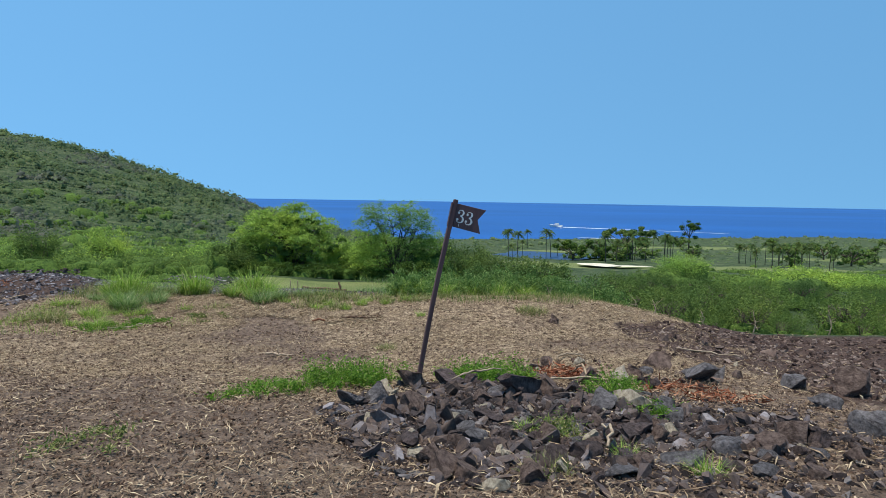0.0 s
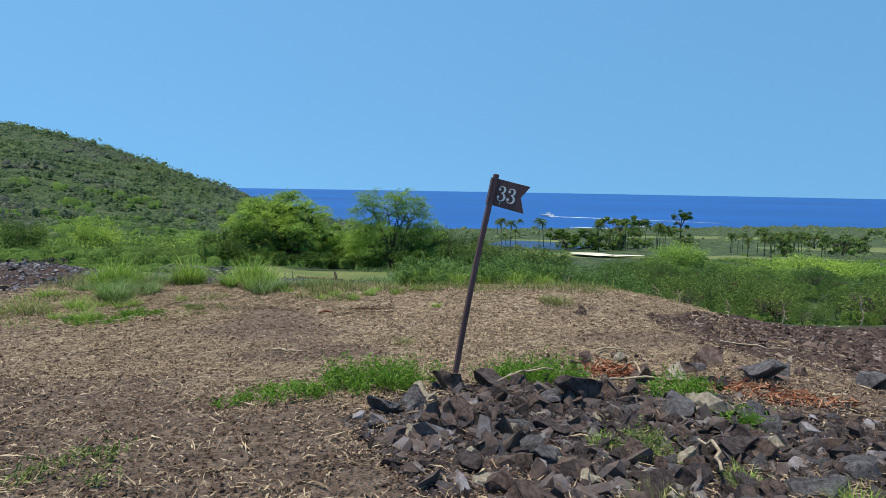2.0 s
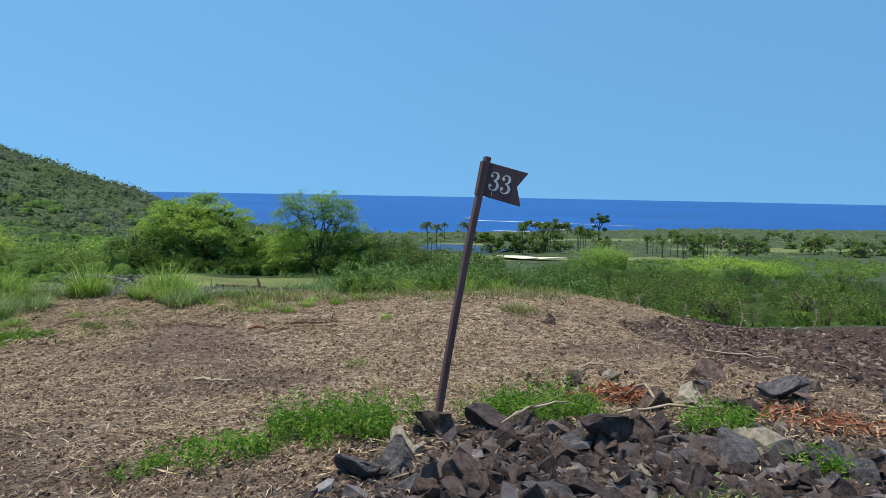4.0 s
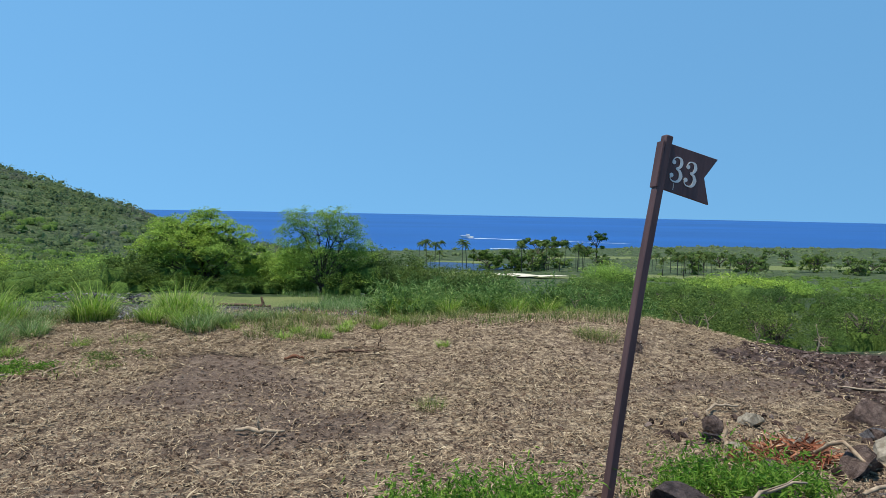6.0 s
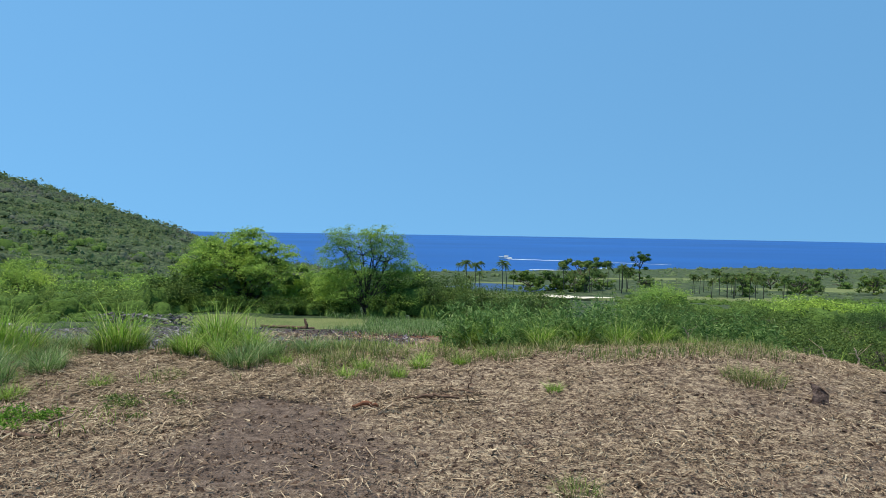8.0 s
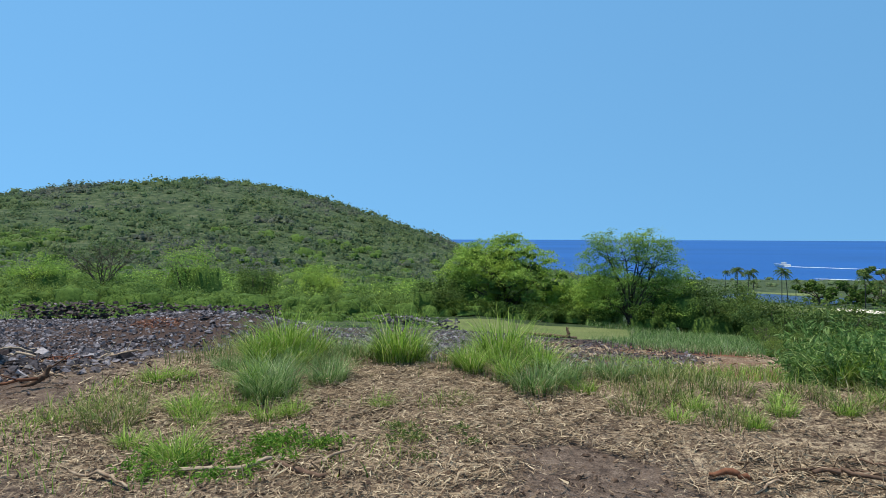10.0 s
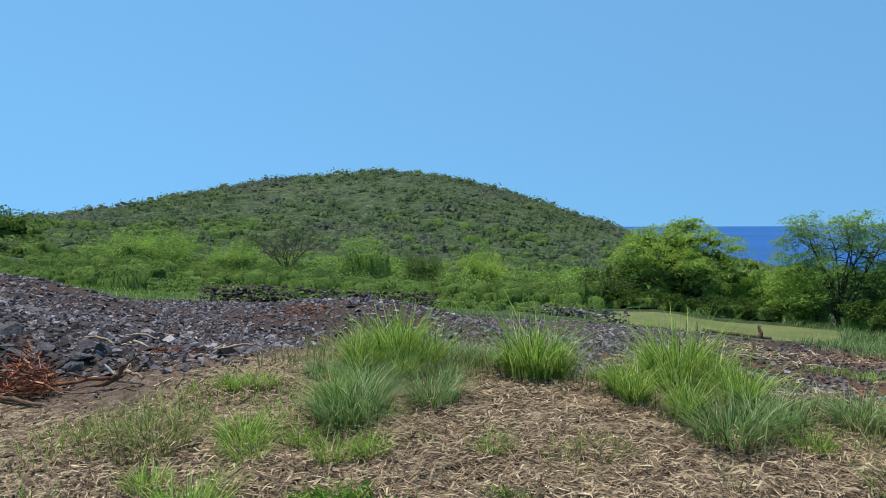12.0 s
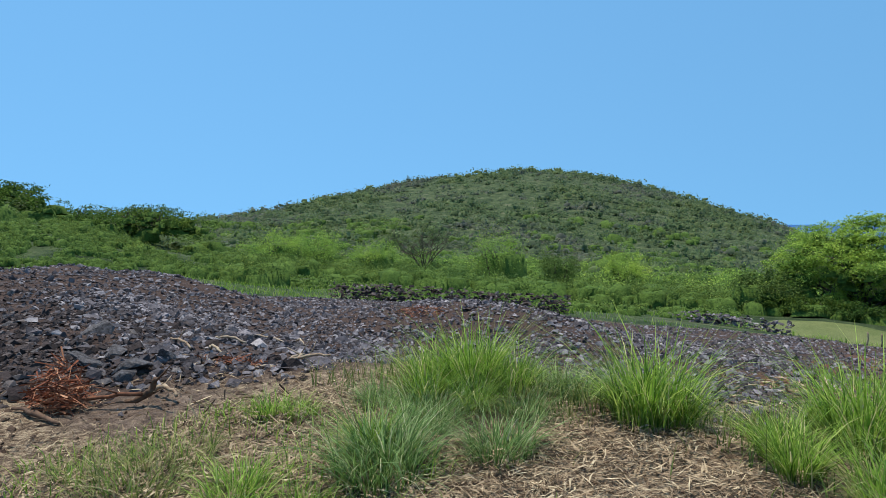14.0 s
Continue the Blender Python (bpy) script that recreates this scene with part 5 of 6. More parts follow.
def weed_patch(name, cx, cy, rx, ry, n, h, label, mat=WEED, r=r4, leaf=(0.055, 0.014)):
    """Feathery weeds: leaflets about many small leaning stems."""
    k = max(8, n // 70)
    a, q = r.uniform(0, 2 * np.pi, k), np.sqrt(r.uniform(0, 1, k)) * r.uniform(0.7, 1.25, k)
    SX, SY = cx + np.cos(a) * q * rx, cy + np.sin(a) * q * ry
    H = h * r.uniform(0.45, 1.25, k) * (1.15 - 0.55 * q)
    lean = r.normal(0, 0.35, (k, 2))
    w = r.integers(0, k, n)
    t = r.uniform(0.1, 1, n) ** 0.8
    spread = (0.05 + 0.07 * t) * r.normal(0, 1, n)
    b = r.uniform(0, 2 * np.pi, n)
    X = SX[w] + lean[w, 0] * H[w] * t + np.cos(b) * spread
    Y = SY[w] + lean[w, 1] * H[w] * t + np.sin(b) * spread
    P = np.stack([X, Y, land(SX, SY)[w] + H[w] * t + 0.01], -1)
    V, F = leaves(P, np.tile([0, -0.2, 1.0], (n, 1)), leaf[0], leaf[1], r, 0, 0.3)
    return tagged(new(name, mesh_np(name, V, F, mat)), label, "weeds", kind="stuff")


weed_patch("low_weeds", -1.1, 7.8, 0.6, 0.4, 4800, 0.34, "patch of low feathery green weeds beside the post")
weed_patch("low_weeds", -2.0, 7.3, 0.7, 0.4, 1500, 0.16, "thin patch of low green weeds on soil")
weed_patch("low_weeds", 0.65, 8.05, 0.6, 0.4, 4600, 0.36, "feathery green weeds growing beside the post")
weed_patch("low_weeds", 2.1, 7.5, 0.42, 0.3, 1400, 0.26, "sparse green weeds among the rubble")
weed_patch("low_weeds", 1.05, 5.65, 0.25, 0.2, 700, 0.2, "yellow-green weeds among the rubble", DRYGRASS)
weed_patch("low_weeds", 2.35, 6.5, 0.2, 0.15, 500, 0.14, "small green weeds among the rubble")
weed_patch("low_weeds", -2.9, 5.0, 0.4, 0.4, 500, 0.1, "thin yellow-green weeds on the soil", DRYGRASS)
weed_patch("low_weeds", -6.2, 13.2, 0.45, 0.35, 1500, 0.15, "bright green broad-leaved weeds on the clearing")
weed_patch("low_weeds", -6.9, 12.6, 0.9, 0.4, 1400, 0.12, "low green weeds among straw")
weed_patch("low_weeds", -5.2, 13.7, 0.5, 0.4, 700, 0.12, "low green weeds among straw", DRYGRASS)


def meadow(name, X, Y, height, width, mat, label, r, spread=0.6):
    """Single grass blades rooted at X, Y."""
    n = len(X)
    V, F = blades(r, n, 0.0, height, width, spread, 3)
    V = V.reshape(n, -1, 3) + np.stack([X, Y, land(X, Y)], -1)[:, None, :]
    return tagged(new(name, mesh_np(name, V.reshape(-1, 3), F, mat)), label, "grass", kind="stuff")


# growth on the bare ground below the rim
X, Y = scatter(r4, 26000, -9, 6, 17.5, 30, lambda x, y: smooth(0.46, 0.6, fbm(x * 0.55, y * 0.55, 19)) * np.clip(1.3 - 0.05 * (y - 17), 0, 1))
meadow("patchy_grass", X, Y, 0.3, 0.016, GRASS, "low green grass in patches below the rim", r4)
X, Y = scatter(r4, 14000, -10, 6, 16.5, 26, lambda x, y: smooth(0.42, 0.6, fbm(x * 0.7, y * 0.7, 20)))
meadow("dry_patches", X, Y, 0.24, 0.014, DRYGRASS, "half-dry stubble in patches below the rim", r4)
X, Y = scatter(r4, 9000, -9, 5, 18.6, 42, lambda x, y: smooth(0.4, 0.62, fbm(x * 0.5, y * 0.5, 62)))
straws("brush_debris", X, Y, 0.42, 0.035, STRAW, "broken dry stalks lying over the reddish slope", r4, 0.05, 0.2, "brush")
# rim of the clearing and the slope just below it
X, Y = scatter(r4, 12000, -3.5, 7, 17.4, 23, lambda x, y: smooth(17.2, 18.4, y + 1.5 * (fbm(x * 0.7, y * 0.7, 14) - 0.5)) * smooth(0.46, 0.58, fbm(x * 0.6, y * 0.6, 15)) * smooth(-3, -1.5, x))
meadow("rim_grass", X, Y, 0.6, 0.014, GRASS, "tall green grass along the rim of the clearing", r4)
for wx, wy, wr, wh in ((-0.9, 18.2, 0.6, 0.95), (-0.3, 18.4, 0.8, 1.05), (0.5, 18.0, 0.7, 0.9), (1.5, 18.2, 0.9, 0.95), (2.6, 18.0, 0.8, 0.85), (-0.9, 17.3, 0.6, 0.6), (0.9, 17.5, 0.6, 0.6), (3.6, 18.2, 0.8, 0.9), (2.0, 19.3, 1.0, 1.2), (0.2, 19.4, 1.0, 1.2), (4.8, 18.5, 0.8, 1.0)):
    weed_patch("weed_thicket", wx, wy, wr, wr * 0.8, 2600, wh, "tall leafy green weeds along the rim of the clearing", SCRUB_NEAR, leaf=(0.13, 0.028))
X, Y = scatter(r4, 9000, -9.8, -2.5, 15.4, 19, lambda x, y: smooth(0.42, 0.6, fbm(x * 0.9, y * 0.9, 16)) * smooth(15, 16.5, y))
meadow("clearing_grass", X, Y, 0.35, 0.011, DRYGRASS, "thin half-dry grass between the clumps", r4)
X, Y = scatter(r4, 9000, -4.5, 4, 14.7, 17.4, lambda x, y: smooth(0.4, 0.6, fbm(x * 0.8, y * 0.8, 17)))
meadow("rim_stubble", X, Y, 0.22, 0.010, DRYGRASS, "yellow-green grass stubble near the rim", r4)
X, Y = scatter(r4, 4500, -9.5, -5.2, 11.8, 15.0, lambda x, y: smooth(0.45, 0.62, fbm(x * 0.9, y * 0.9, 18)))
meadow("clearing_weeds", X, Y, 0.2, 0.010, GRASS, "sparse green grass coming up through the straw", r4)
X, Y = scatter(r4, 20000, -8, 8, 36, 58, lambda x, y: (1 - in_lawn(x, y)) * smooth(-6, -2, x + (y - 40) * 0.2))
meadow("slope_grass", X, Y, 0.5, 0.026, GRASS_BLUE, "green grass on the slope before the trees", r4)
X, Y = scatter(r4, 17000, -55, -8, 20, 50, lambda x, y: np.clip(1 - zones(x, y)[1] * 1.6, 0, 1) * (1 - in_lawn(x, y)) * ~((x > -22) & (x < -12) & (y > 41) & (y < 46)))
meadow("field_grass", X, Y, 0.36, 0.035, GRASS, "green grass beyond the gravel", r4)




# ---- dead wood lying about ----
def stick(name, pts, radii, mat, label, category="branch", twigs=0, seed=0, lift=0.02):
    """A broken branch through points on the ground, given as x, y and height over it."""
    r = np.random.default_rng(seed)
    P = np.array([[x, y, float(land(x, y)) + h + lift] for x, y, h in pts])
    n = 9
    u = np.linspace(0, len(P) - 1, n)
    Q = np.stack([np.interp(u, np.arange(len(P)), P[:, k]) for k in range(3)], -1) + r.normal(0, 0.012, (n, 3))
    R = np.interp(u, np.linspace(0, len(P) - 1, len(radii)), radii) * r.uniform(0.85, 1.15, n)
    s = Soup().add(*tube(Q, R, 8))
    for k in range(twigs):
        i = r.integers(1, n - 1)
        d = unit(r.normal(0, 1, 3) * [1, 1, 0.5] + [0, 0, 0.35])
        L = r.uniform(0.12, 0.35)
        s.add(*tube([Q[i], Q[i] + d * L * 0.6 + r.normal(0, 0.02, 3), Q[i] + d * L], [R[i] * 0.5, R[i] * 0.35, R[i] * 0.15], 5))
    return tagged(new(name, s.mesh(name, mat, True)), label, category)


PALE = plain("pale_dead_wood", (0.27, 0.19, 0.12), (0.5, 0.39, 0.27), 16, 0.85, 60, 0.4, 0.004)
DARKWOOD = plain("dark_dead_wood", (0.08, 0.045, 0.028), (0.2, 0.12, 0.075), 14, 0.9, 50, 0.6, 0.006)
REDWOOD = plain("rust_red_wood", (0.1, 0.038, 0.02), (0.26, 0.11, 0.055), 14, 0.9, 50, 0.6, 0.006)
stick("dead_branch", [(-6.95, 12.4, 0), (-6.6, 12.5, 0.02), (-6.3, 12.62, 0.04), (-6.15, 12.82, 0.07)], [0.012, 0.018, 0.02, 0.014], PALE, "pale bare branch lying on the soil", twigs=1, seed=1)
stick("dead_branch", [(-6.12, 12.75, 0.03), (-5.85, 12.68, 0.03), (-5.6, 12.62, 0.01)], [0.02, 0.024, 0.018], DARKWOOD, "short dark broken branch lying on the soil", seed=2)
stick("dead_branch", [(-5.9, 12.8, 0.0), (-5.8, 13.0, 0.05), (-5.62, 13.2, 0.1)], [0.014, 0.014, 0.008], WOOD, "brown branch propped on straw", twigs=2, seed=3)
stick("dead_branch", [(-7.5, 12.1, 0.01), (-7.2, 12.15, 0.03), (-6.9, 12.05, 0.01)], [0.01, 0.014, 0.009], WOOD, "thin brown branch lying on the soil", twigs=1, seed=4)
stick("dead_branch", [(-2.1, 13.8, 0.06), (-1.9, 13.82, 0.07), (-1.62, 13.78, 0.04)], [0.014, 0.02, 0.012], DARKWOOD, "thick dark broken branch in a brush pile", seed=5)
for k, (x, y, a, L) in enumerate(((-2.35, 13.75, 25, 0.7), (-2.2, 13.9, 12, 0.9), (-2.0, 13.95, 4, 0.8), (-1.75, 14.0, -12, 0.7), (-2.4, 13.6, 40, 0.5), (-1.55, 14.15, -25, 0.6))):
    c, s2 = math.cos(radians(a)) * L / 2, math.sin(radians(a)) * L / 2
    stick("dead_branch", [(x - c, y - s2, 0.0), (x, y, 0.045), (x + c, y + s2, 0.02)], [0.006, 0.011, 0.005], DARKWOOD if k % 2 else WOOD, "thin dead branch in a brush pile", twigs=4, seed=20 + k, lift=-0.01)
stick("dead_branch", [(-1.45, 14.3, 0.0), (-1.4, 14.32, 0.09), (-1.44, 14.34, 0.2)], [0.01, 0.008, 0.004], DARKWOOD, "upright dark twig in a brush pile", twigs=2, seed=6)
stick("wood_chunk", [(-2.85, 13.65, 0.03), (-2.68, 13.7, 0.04), (-2.55, 13.66, 0.02)], [0.012, 0.03, 0.014], REDWOOD, "split rust-brown stump piece on straw", "wood", seed=7)
stick("dead_branch", [(-2.95, 10.5, 0.04), (-2.75, 10.42, 0.02), (-2.5, 10.4, 0.03)], [0.018, 0.026, 0.014], PALE, "pale forked stick lying on the soil", twigs=2, seed=8)
stick("dead_branch", [(1.3, 7.7, 0.12), (1.9, 7.95, 0.12), (2.4, 7.9, 0.1)], [0.012, 0.014, 0.012], PALE, "pale straight stick lying over the rubble", seed=9)
stick("dead_branch", [(0.15, 7.3, 0.12), (0.4, 7.45, 0.2), (0.75, 7.55, 0.2)], [0.008, 0.013, 0.007], PALE, "bleached bent stick lying over the rubble", twigs=2, seed=10)
stick("dead_branch", [(1.9, 8.95, 0.05), (2.0, 8.7, 0.22), (2.05, 8.45, 0.1)], [0.014, 0.02, 0.012], WOOD, "pale bent root beside the rubble", twigs=1, seed=11)
stick("dead_branch", [(1.2, 9.0, 0.02), (1.28, 9.15, 0.2), (1.34, 9.25, 0.34)], [0.02, 0.018, 0.012], WOOD, "brown stick leaning up from the rubble", seed=12)
stick("dead_branch", [(4.4, 11.6, 0.03), (5.0, 11.4, 0.05), (5.6, 11.3, 0.02)], [0.012, 0.014, 0.01], PALE, "long pale stick lying on stony soil", seed=13)
stick("dead_branch", [(2.0, 10.6, 0.02), (2.2, 10.75, 0.05), (2.5, 10.8, 0.03)], [0.012, 0.016, 0.01], PALE, "pale stick lying on the soil", seed=14)
stick("dead_branch", [(1.4, 5.0, 0.1), (1.5, 5.35, 0.16), (1.52, 5.7, 0.1)], [0.012, 0.015, 0.01], PALE, "pale stick lying over the rubble", seed=15)
stick("dead_branch", [(-10.35, 13.95, 0.03), (-10.2, 14.1, 0.1), (-10.12, 14.15, 0.24)], [0.02, 0.035, 0.02], DARKWOOD, "dark broken branch sticking up from gravel", twigs=3, seed=16)
stick("dead_branch", [(-10.9, 13.5, 0.03), (-10.5, 13.75, 0.08), (-10.2, 14.05, 0.14)], [0.012, 0.018, 0.02], REDWOOD, "rust-red dead branch on the soil", twigs=2, seed=17)
stick("dead_log", [(-10.95, 13.2, 0.0), (-10.6, 13.3, 0.02), (-10.25, 13.4, 0.0)], [0.014, 0.026, 0.012], DARKWOOD, "short dark rotten log on the soil", "log", seed=18)
for k, (x, y, a, L) in enumerate(((-13.5, 15.7, -8, 1.1), (-12.8, 15.9, -14, 0.9), (-11.7, 16.6, -40, 0.8), (-11.3, 16.5, 20, 0.7), (-12.0, 16.8, -60, 0.6), (-15.0, 18.0, 15, 0.9), (-10.3, 14.3, 5, 0.5), (-16.5, 19.5, -20, 0.8), (-14.0, 16.7, 30, 0.6))):
    c, s2 = math.cos(radians(a)) * L / 2, math.sin(radians(a)) * L / 2
    stick("dead_branch", [(x - c, y - s2, 0.05), (x, y, 0.1), (x + c, y + s2, 0.06)], [0.014, 0.022, 0.014], PALE if k % 3 else WOOD, "pale dead branch lying on the gravel", twigs=1, seed=40 + k)


def dead_fronds(name, cx, cy, rad, n, h, label, seed, mat=RUST):
    """A heap of dry reddish stalks and leaves."""
    r = np.random.default_rng(seed)
    a, q = r.uniform(0, 2 * np.pi, n), np.sqrt(r.uniform(0, 1, n))
    X, Y = cx + np.cos(a) * q * rad, cy + np.sin(a) * q * rad * 0.7
    C = np.stack([X, Y, land(X, Y) + r.uniform(0.02, 1, n) * h * (1 - 0.7 * q)], -1)
    d = unit(r.normal(0, 1, (n, 3)) * [1, 1, 0.45])
    b = unit(np.cross(d, r.normal(0, 1, (n, 3))))
    L, w = r.uniform(0.08, 0.28, n)[:, None], r.uniform(0.006, 0.02, n)[:, None]
    V = np.stack([C - d * L / 2 - b * w / 2, C - d * L / 2 + b * w / 2, C + d * L / 2 + b * w / 3, C + d * L / 2 - b * w / 3], 1).reshape(-1, 3)
    return tagged(new(name, mesh_np(name, V, np.arange(4 * n).reshape(-1, 4), mat)), label, "dead plants", kind="stuff")


for k, (cx, cy, rad, n) in enumerate(((-2.0, 13.85, 0.7, 200), (-5.9, 12.75, 0.6, 80), (-9.2, 14.6, 0.8, 160))):
    dead_fronds("brush_litter", cx, cy, rad, n, 0.07, "low heap of dry brown twigs and leaves", 30 + k, STRAW)
for k, (cx, cy, rad, n) in enumerate(((-3.6, 20.5, 1.3, 260), (-2.2, 22.5, 1.6, 300), (-0.6, 24.5, 1.8, 260), (-4.2, 24.0, 1.6, 220))):
    dead_fronds("brush_litter", cx, cy, rad, n, 0.12, "dry brown brush lying on reddish soil", 50 + k, STRAW)
dead_fronds("dead_fronds", 1.75, 9.05, 0.5, 420, 0.24, "heap of dry rust-brown fronds among rocks", 1)
dead_fronds("dead_fronds", 3.1, 8.1, 0.6, 200, 0.12, "spread of dry rust-red fronds on the soil", 2)
dead_fronds("dead_fronds", 3.6, 7.6, 0.5, 130, 0.08, "spread of dry rust-red fronds on the soil", 3)
dead_fronds("dead_fronds", -10.85, 13.55, 0.36, 420, 0.6, "upright rust-red dead fern on the soil", 4)
dead_fronds("dead_fronds", -17.5, 24.0, 0.9, 300, 0.2, "dry orange-brown fronds on the gravel", 5)
dead_fronds("dead_fronds", -11.6, 15.6, 0.6, 200, 0.12, "dry brown fronds on the gravel", 6)

# edge of the tee
stick("dark_log", [(-10.4, 46.3, 0.1), (-8.8, 46.8, 0.12), (-7.2, 47.3, 0.1)], [0.1, 0.13, 0.11], DARKWOOD, "dark log lying along the edge of the tee", "log", seed=60)
stick("tree_stump", [(-7.75, 47.0, 0.0), (-7.7, 47.05, 0.35), (-7.8, 47.1, 0.75)], [0.16, 0.11, 0.05], DARKWOOD, "dark broken stump at the edge of the tee", "stump", twigs=4, seed=61)
for k, (x, y) in enumerate(((-11.2, 46.0), (-10.7, 46.2))):
    stick("wooden_stake", [(x, y, 0.0), (x + 0.02, y, 0.3), (x, y, 0.6)], [0.035, 0.033, 0.03], WOOD, "short wooden stake at the edge of the tee", "stake", seed=62 + k)
# bare saplings standing along the rim
for k, (x, y, h) in enumerate(((8.6, 17.0, 0.6), (5.8, 16.9, 0.35), (5.4, 17.2, 0.3), (10.8, 17.2, 0.7), (3.0, 17.6, 0.4), (7.3, 17.3, 0.4))):
    stick("bare_sapling", [(x, y, -0.05), (x + 0.05, y, h * 0.5), (x - 0.04, y + 0.05, h)], [0.02, 0.015, 0.006], PALE, "pale bare sapling at the rim of the clearing", "sapling", twigs=5, seed=70 + k)

# ---- scrub on the slopes ----
r5 = np.random.default_rng(505)


def headroom(x, y):
    """How tall growth may stand at a place for the view over it to stay open."""
    x, y = np.asarray(x, float), np.asarray(y, float)
    right = np.degrees(np.arctan2(x + 2.0, y - 5.5))
    el = np.interp(right, [-10, 3, 6, 9, 19.5, 21, 25, 28, 34, 46, 60], [-4.8, -5.0, -6.0, -7.1, -7.1, -4.9, -4.9, -5.6, -4.9, -5.0, -5.0])
    # an uneven line of crowns, open where the course shows through
    el = el + smooth(20.5, 24, right) * smooth(24, 44, np.hypot(x + 2.0, y - 5.5)) * (0.75 * np.sin(right * 0.9) + 0.5 * np.sin(right * 2.3 + 1.0) - 0.35)
    h_r = 0.93 + np.hypot(x + 2.0, y - 5.5) * np.tan(np.radians(el))
    left = np.degrees(np.arctan2(x + 4.0, y - 11.0))
    el = np.interp(left, [-95, -80, -72, -66, -60, -52, -45, -36, -28, -18, -8], [-1.3, -1.3, -1.8, -1.5, -1.3, -1.6, -1.9, -2.2, -2.5, -2.8, -3.5])
    h_l = 0.5 + np.hypot(x + 4.0, y - 11.0) * np.tan(np.radians(el))
    return np.where(x > -2 + 0.03 * y, h_r, h_l) - land(x, y)


NEAR_SHRUBS = []
for i in range(4):
    NEAR_SHRUBS.append(bush("scrub_bush", r5, 1.6, 1.5, 2.3, 2100, (0.14, 0.04), SCRUB if i % 2 else KIAWE, "feathery light green thicket bush with dark stems", stems=22, core=0.42, plume=34, rise=0.36, group="scrub bushes below the clearing"))
first = set()
random.seed(15)
n_made = 0
tries = 0
placed = []
while n_made < 135 and tries < 9000:
    tries += 1
    az, d = random.uniform(6, 60), random.uniform(14, 46)
    x, y = polar(az, d, (-2, 4))
    if y < 19.2 - 0.02 * x + (1.0 if x < 6 else 0) or any((x - a) ** 2 + (y - b) ** 2 < 1.6 for a, b in placed):
        continue
    placed.append((x, y))
    k = random.randrange(4)
    s = min(random.uniform(0.75, 1.4), float(headroom(x, y)) * random.uniform(0.75, 1.05) / 2.4)
    if s < 0.3:
        continue
    if k in first:
        copy_thing(NEAR_SHRUBS[k], spot(x, y, random.uniform(0, 360), s))
    else:
        first.add(k)
        put(NEAR_SHRUBS[k], x, y, 0, s)
    n_made += 1


def scrub_field(name, pts, size, n_leaf, leaf, mat, label, r, lobes=5, flat=1.0, limit=True, far=None, lift=0.0, plume=True, core=0.66):
    """Many far shrubs joined."""
    Vs, Fs, Gs, off = [], [], [], 0
    size = np.minimum(size, headroom(pts[:, 0], pts[:, 1]) / (0.85 * flat) * r.uniform(0.45, 1.1, len(pts))) if limit else size
    for (x, y), s in zip(pts, size):
        if s < 0.4:
            continue
        if plume:
            V, F = plume_arrays(r, s * 0.62, s * 0.62, s * 0.85 * flat, n_leaf, (leaf[0] * s, leaf[1] * s), lobes * 2, 0.62)
        else:
            V, F = bush_arrays(r, s * 0.6, s * 0.6, s * 0.75 * flat, n_leaf, (leaf[0] * s, leaf[1] * s), lobes, 0.0, core, lift)
        V = V + np.array([x, y, float(land(x, y)) - 0.1 * s])
        Vs.append(V)
        Gs.append(F[0] + off)
        Fs.append(F[1] + off)
        off += len(V)
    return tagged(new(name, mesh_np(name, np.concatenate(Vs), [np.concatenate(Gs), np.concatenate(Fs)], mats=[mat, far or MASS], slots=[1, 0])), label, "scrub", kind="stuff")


def field(r, n, az0, az1, d0, d1, keep=None, power=0.7):
    a = np.radians(r.uniform(az0, az1, n))
    d = d0 + (d1 - d0) * r.uniform(0, 1, n) ** power
    X, Y = -3 + d * np.sin(a), 8 + d * np.cos(a)
    if keep is not None:
        k = keep(X, Y)
        X, Y = X[k], Y[k]
    return np.stack([X, Y], -1)


def free(x, y):
    lawn = (np.abs(x + 9.5) < 10.5) & (y > 24) & (y < 59.5) | ((x > -22) & (x < -12) & (y > 39) & (y < 46.5))
    trees = (np.hypot(x + 15, y - 62.5) < 4.5) | (np.hypot(x + 4.3, y - 58) < 3.5)
    bare = (zones(x, y)[1] > 0.3) & (y < 44)
    return ~(lawn | trees | bare)


def band_y(x):
    """Line of the tall thicket across the far side."""
    t = np.clip((np.asarray(x, float) + 78) / 66, 0, 1)
    return 46 + 14 * t - 10 * np.maximum(0.35 - t, 0)


# slope to the right, farther off
pts = field(r5, 420, 7, 62, 44, 135, lambda x, y: free(x, y) & (x > 5))
scrub_field("slope_scrub", pts, r5.uniform(2.0, 4.4, len(pts)), 160, (0.06, 0.028), KIAWE, "mixed green scrub covering the slope", r5, 8)
pts = field(r5, 230, 8, 60, 40, 130, lambda x, y: free(x, y) & (x > 5))
scrub_field("bright_scrub", pts, r5.uniform(2.8, 5.2, len(pts)), 170, (0.062, 0.03), KIAWE, "bright green kiawe scrub on the slope", r5, 10)
pts = field(r5, 560, 20, 62, 80, 205, lambda x, y: (zones(x, y)[5] < 0.3))
scrub_field("plain_scrub", pts, r5.uniform(0.8, 2.6, len(pts)), 60, (0.12, 0.06), SCRUB, "patchy low scrub towards the golf course", r5, 6, 0.8, False)
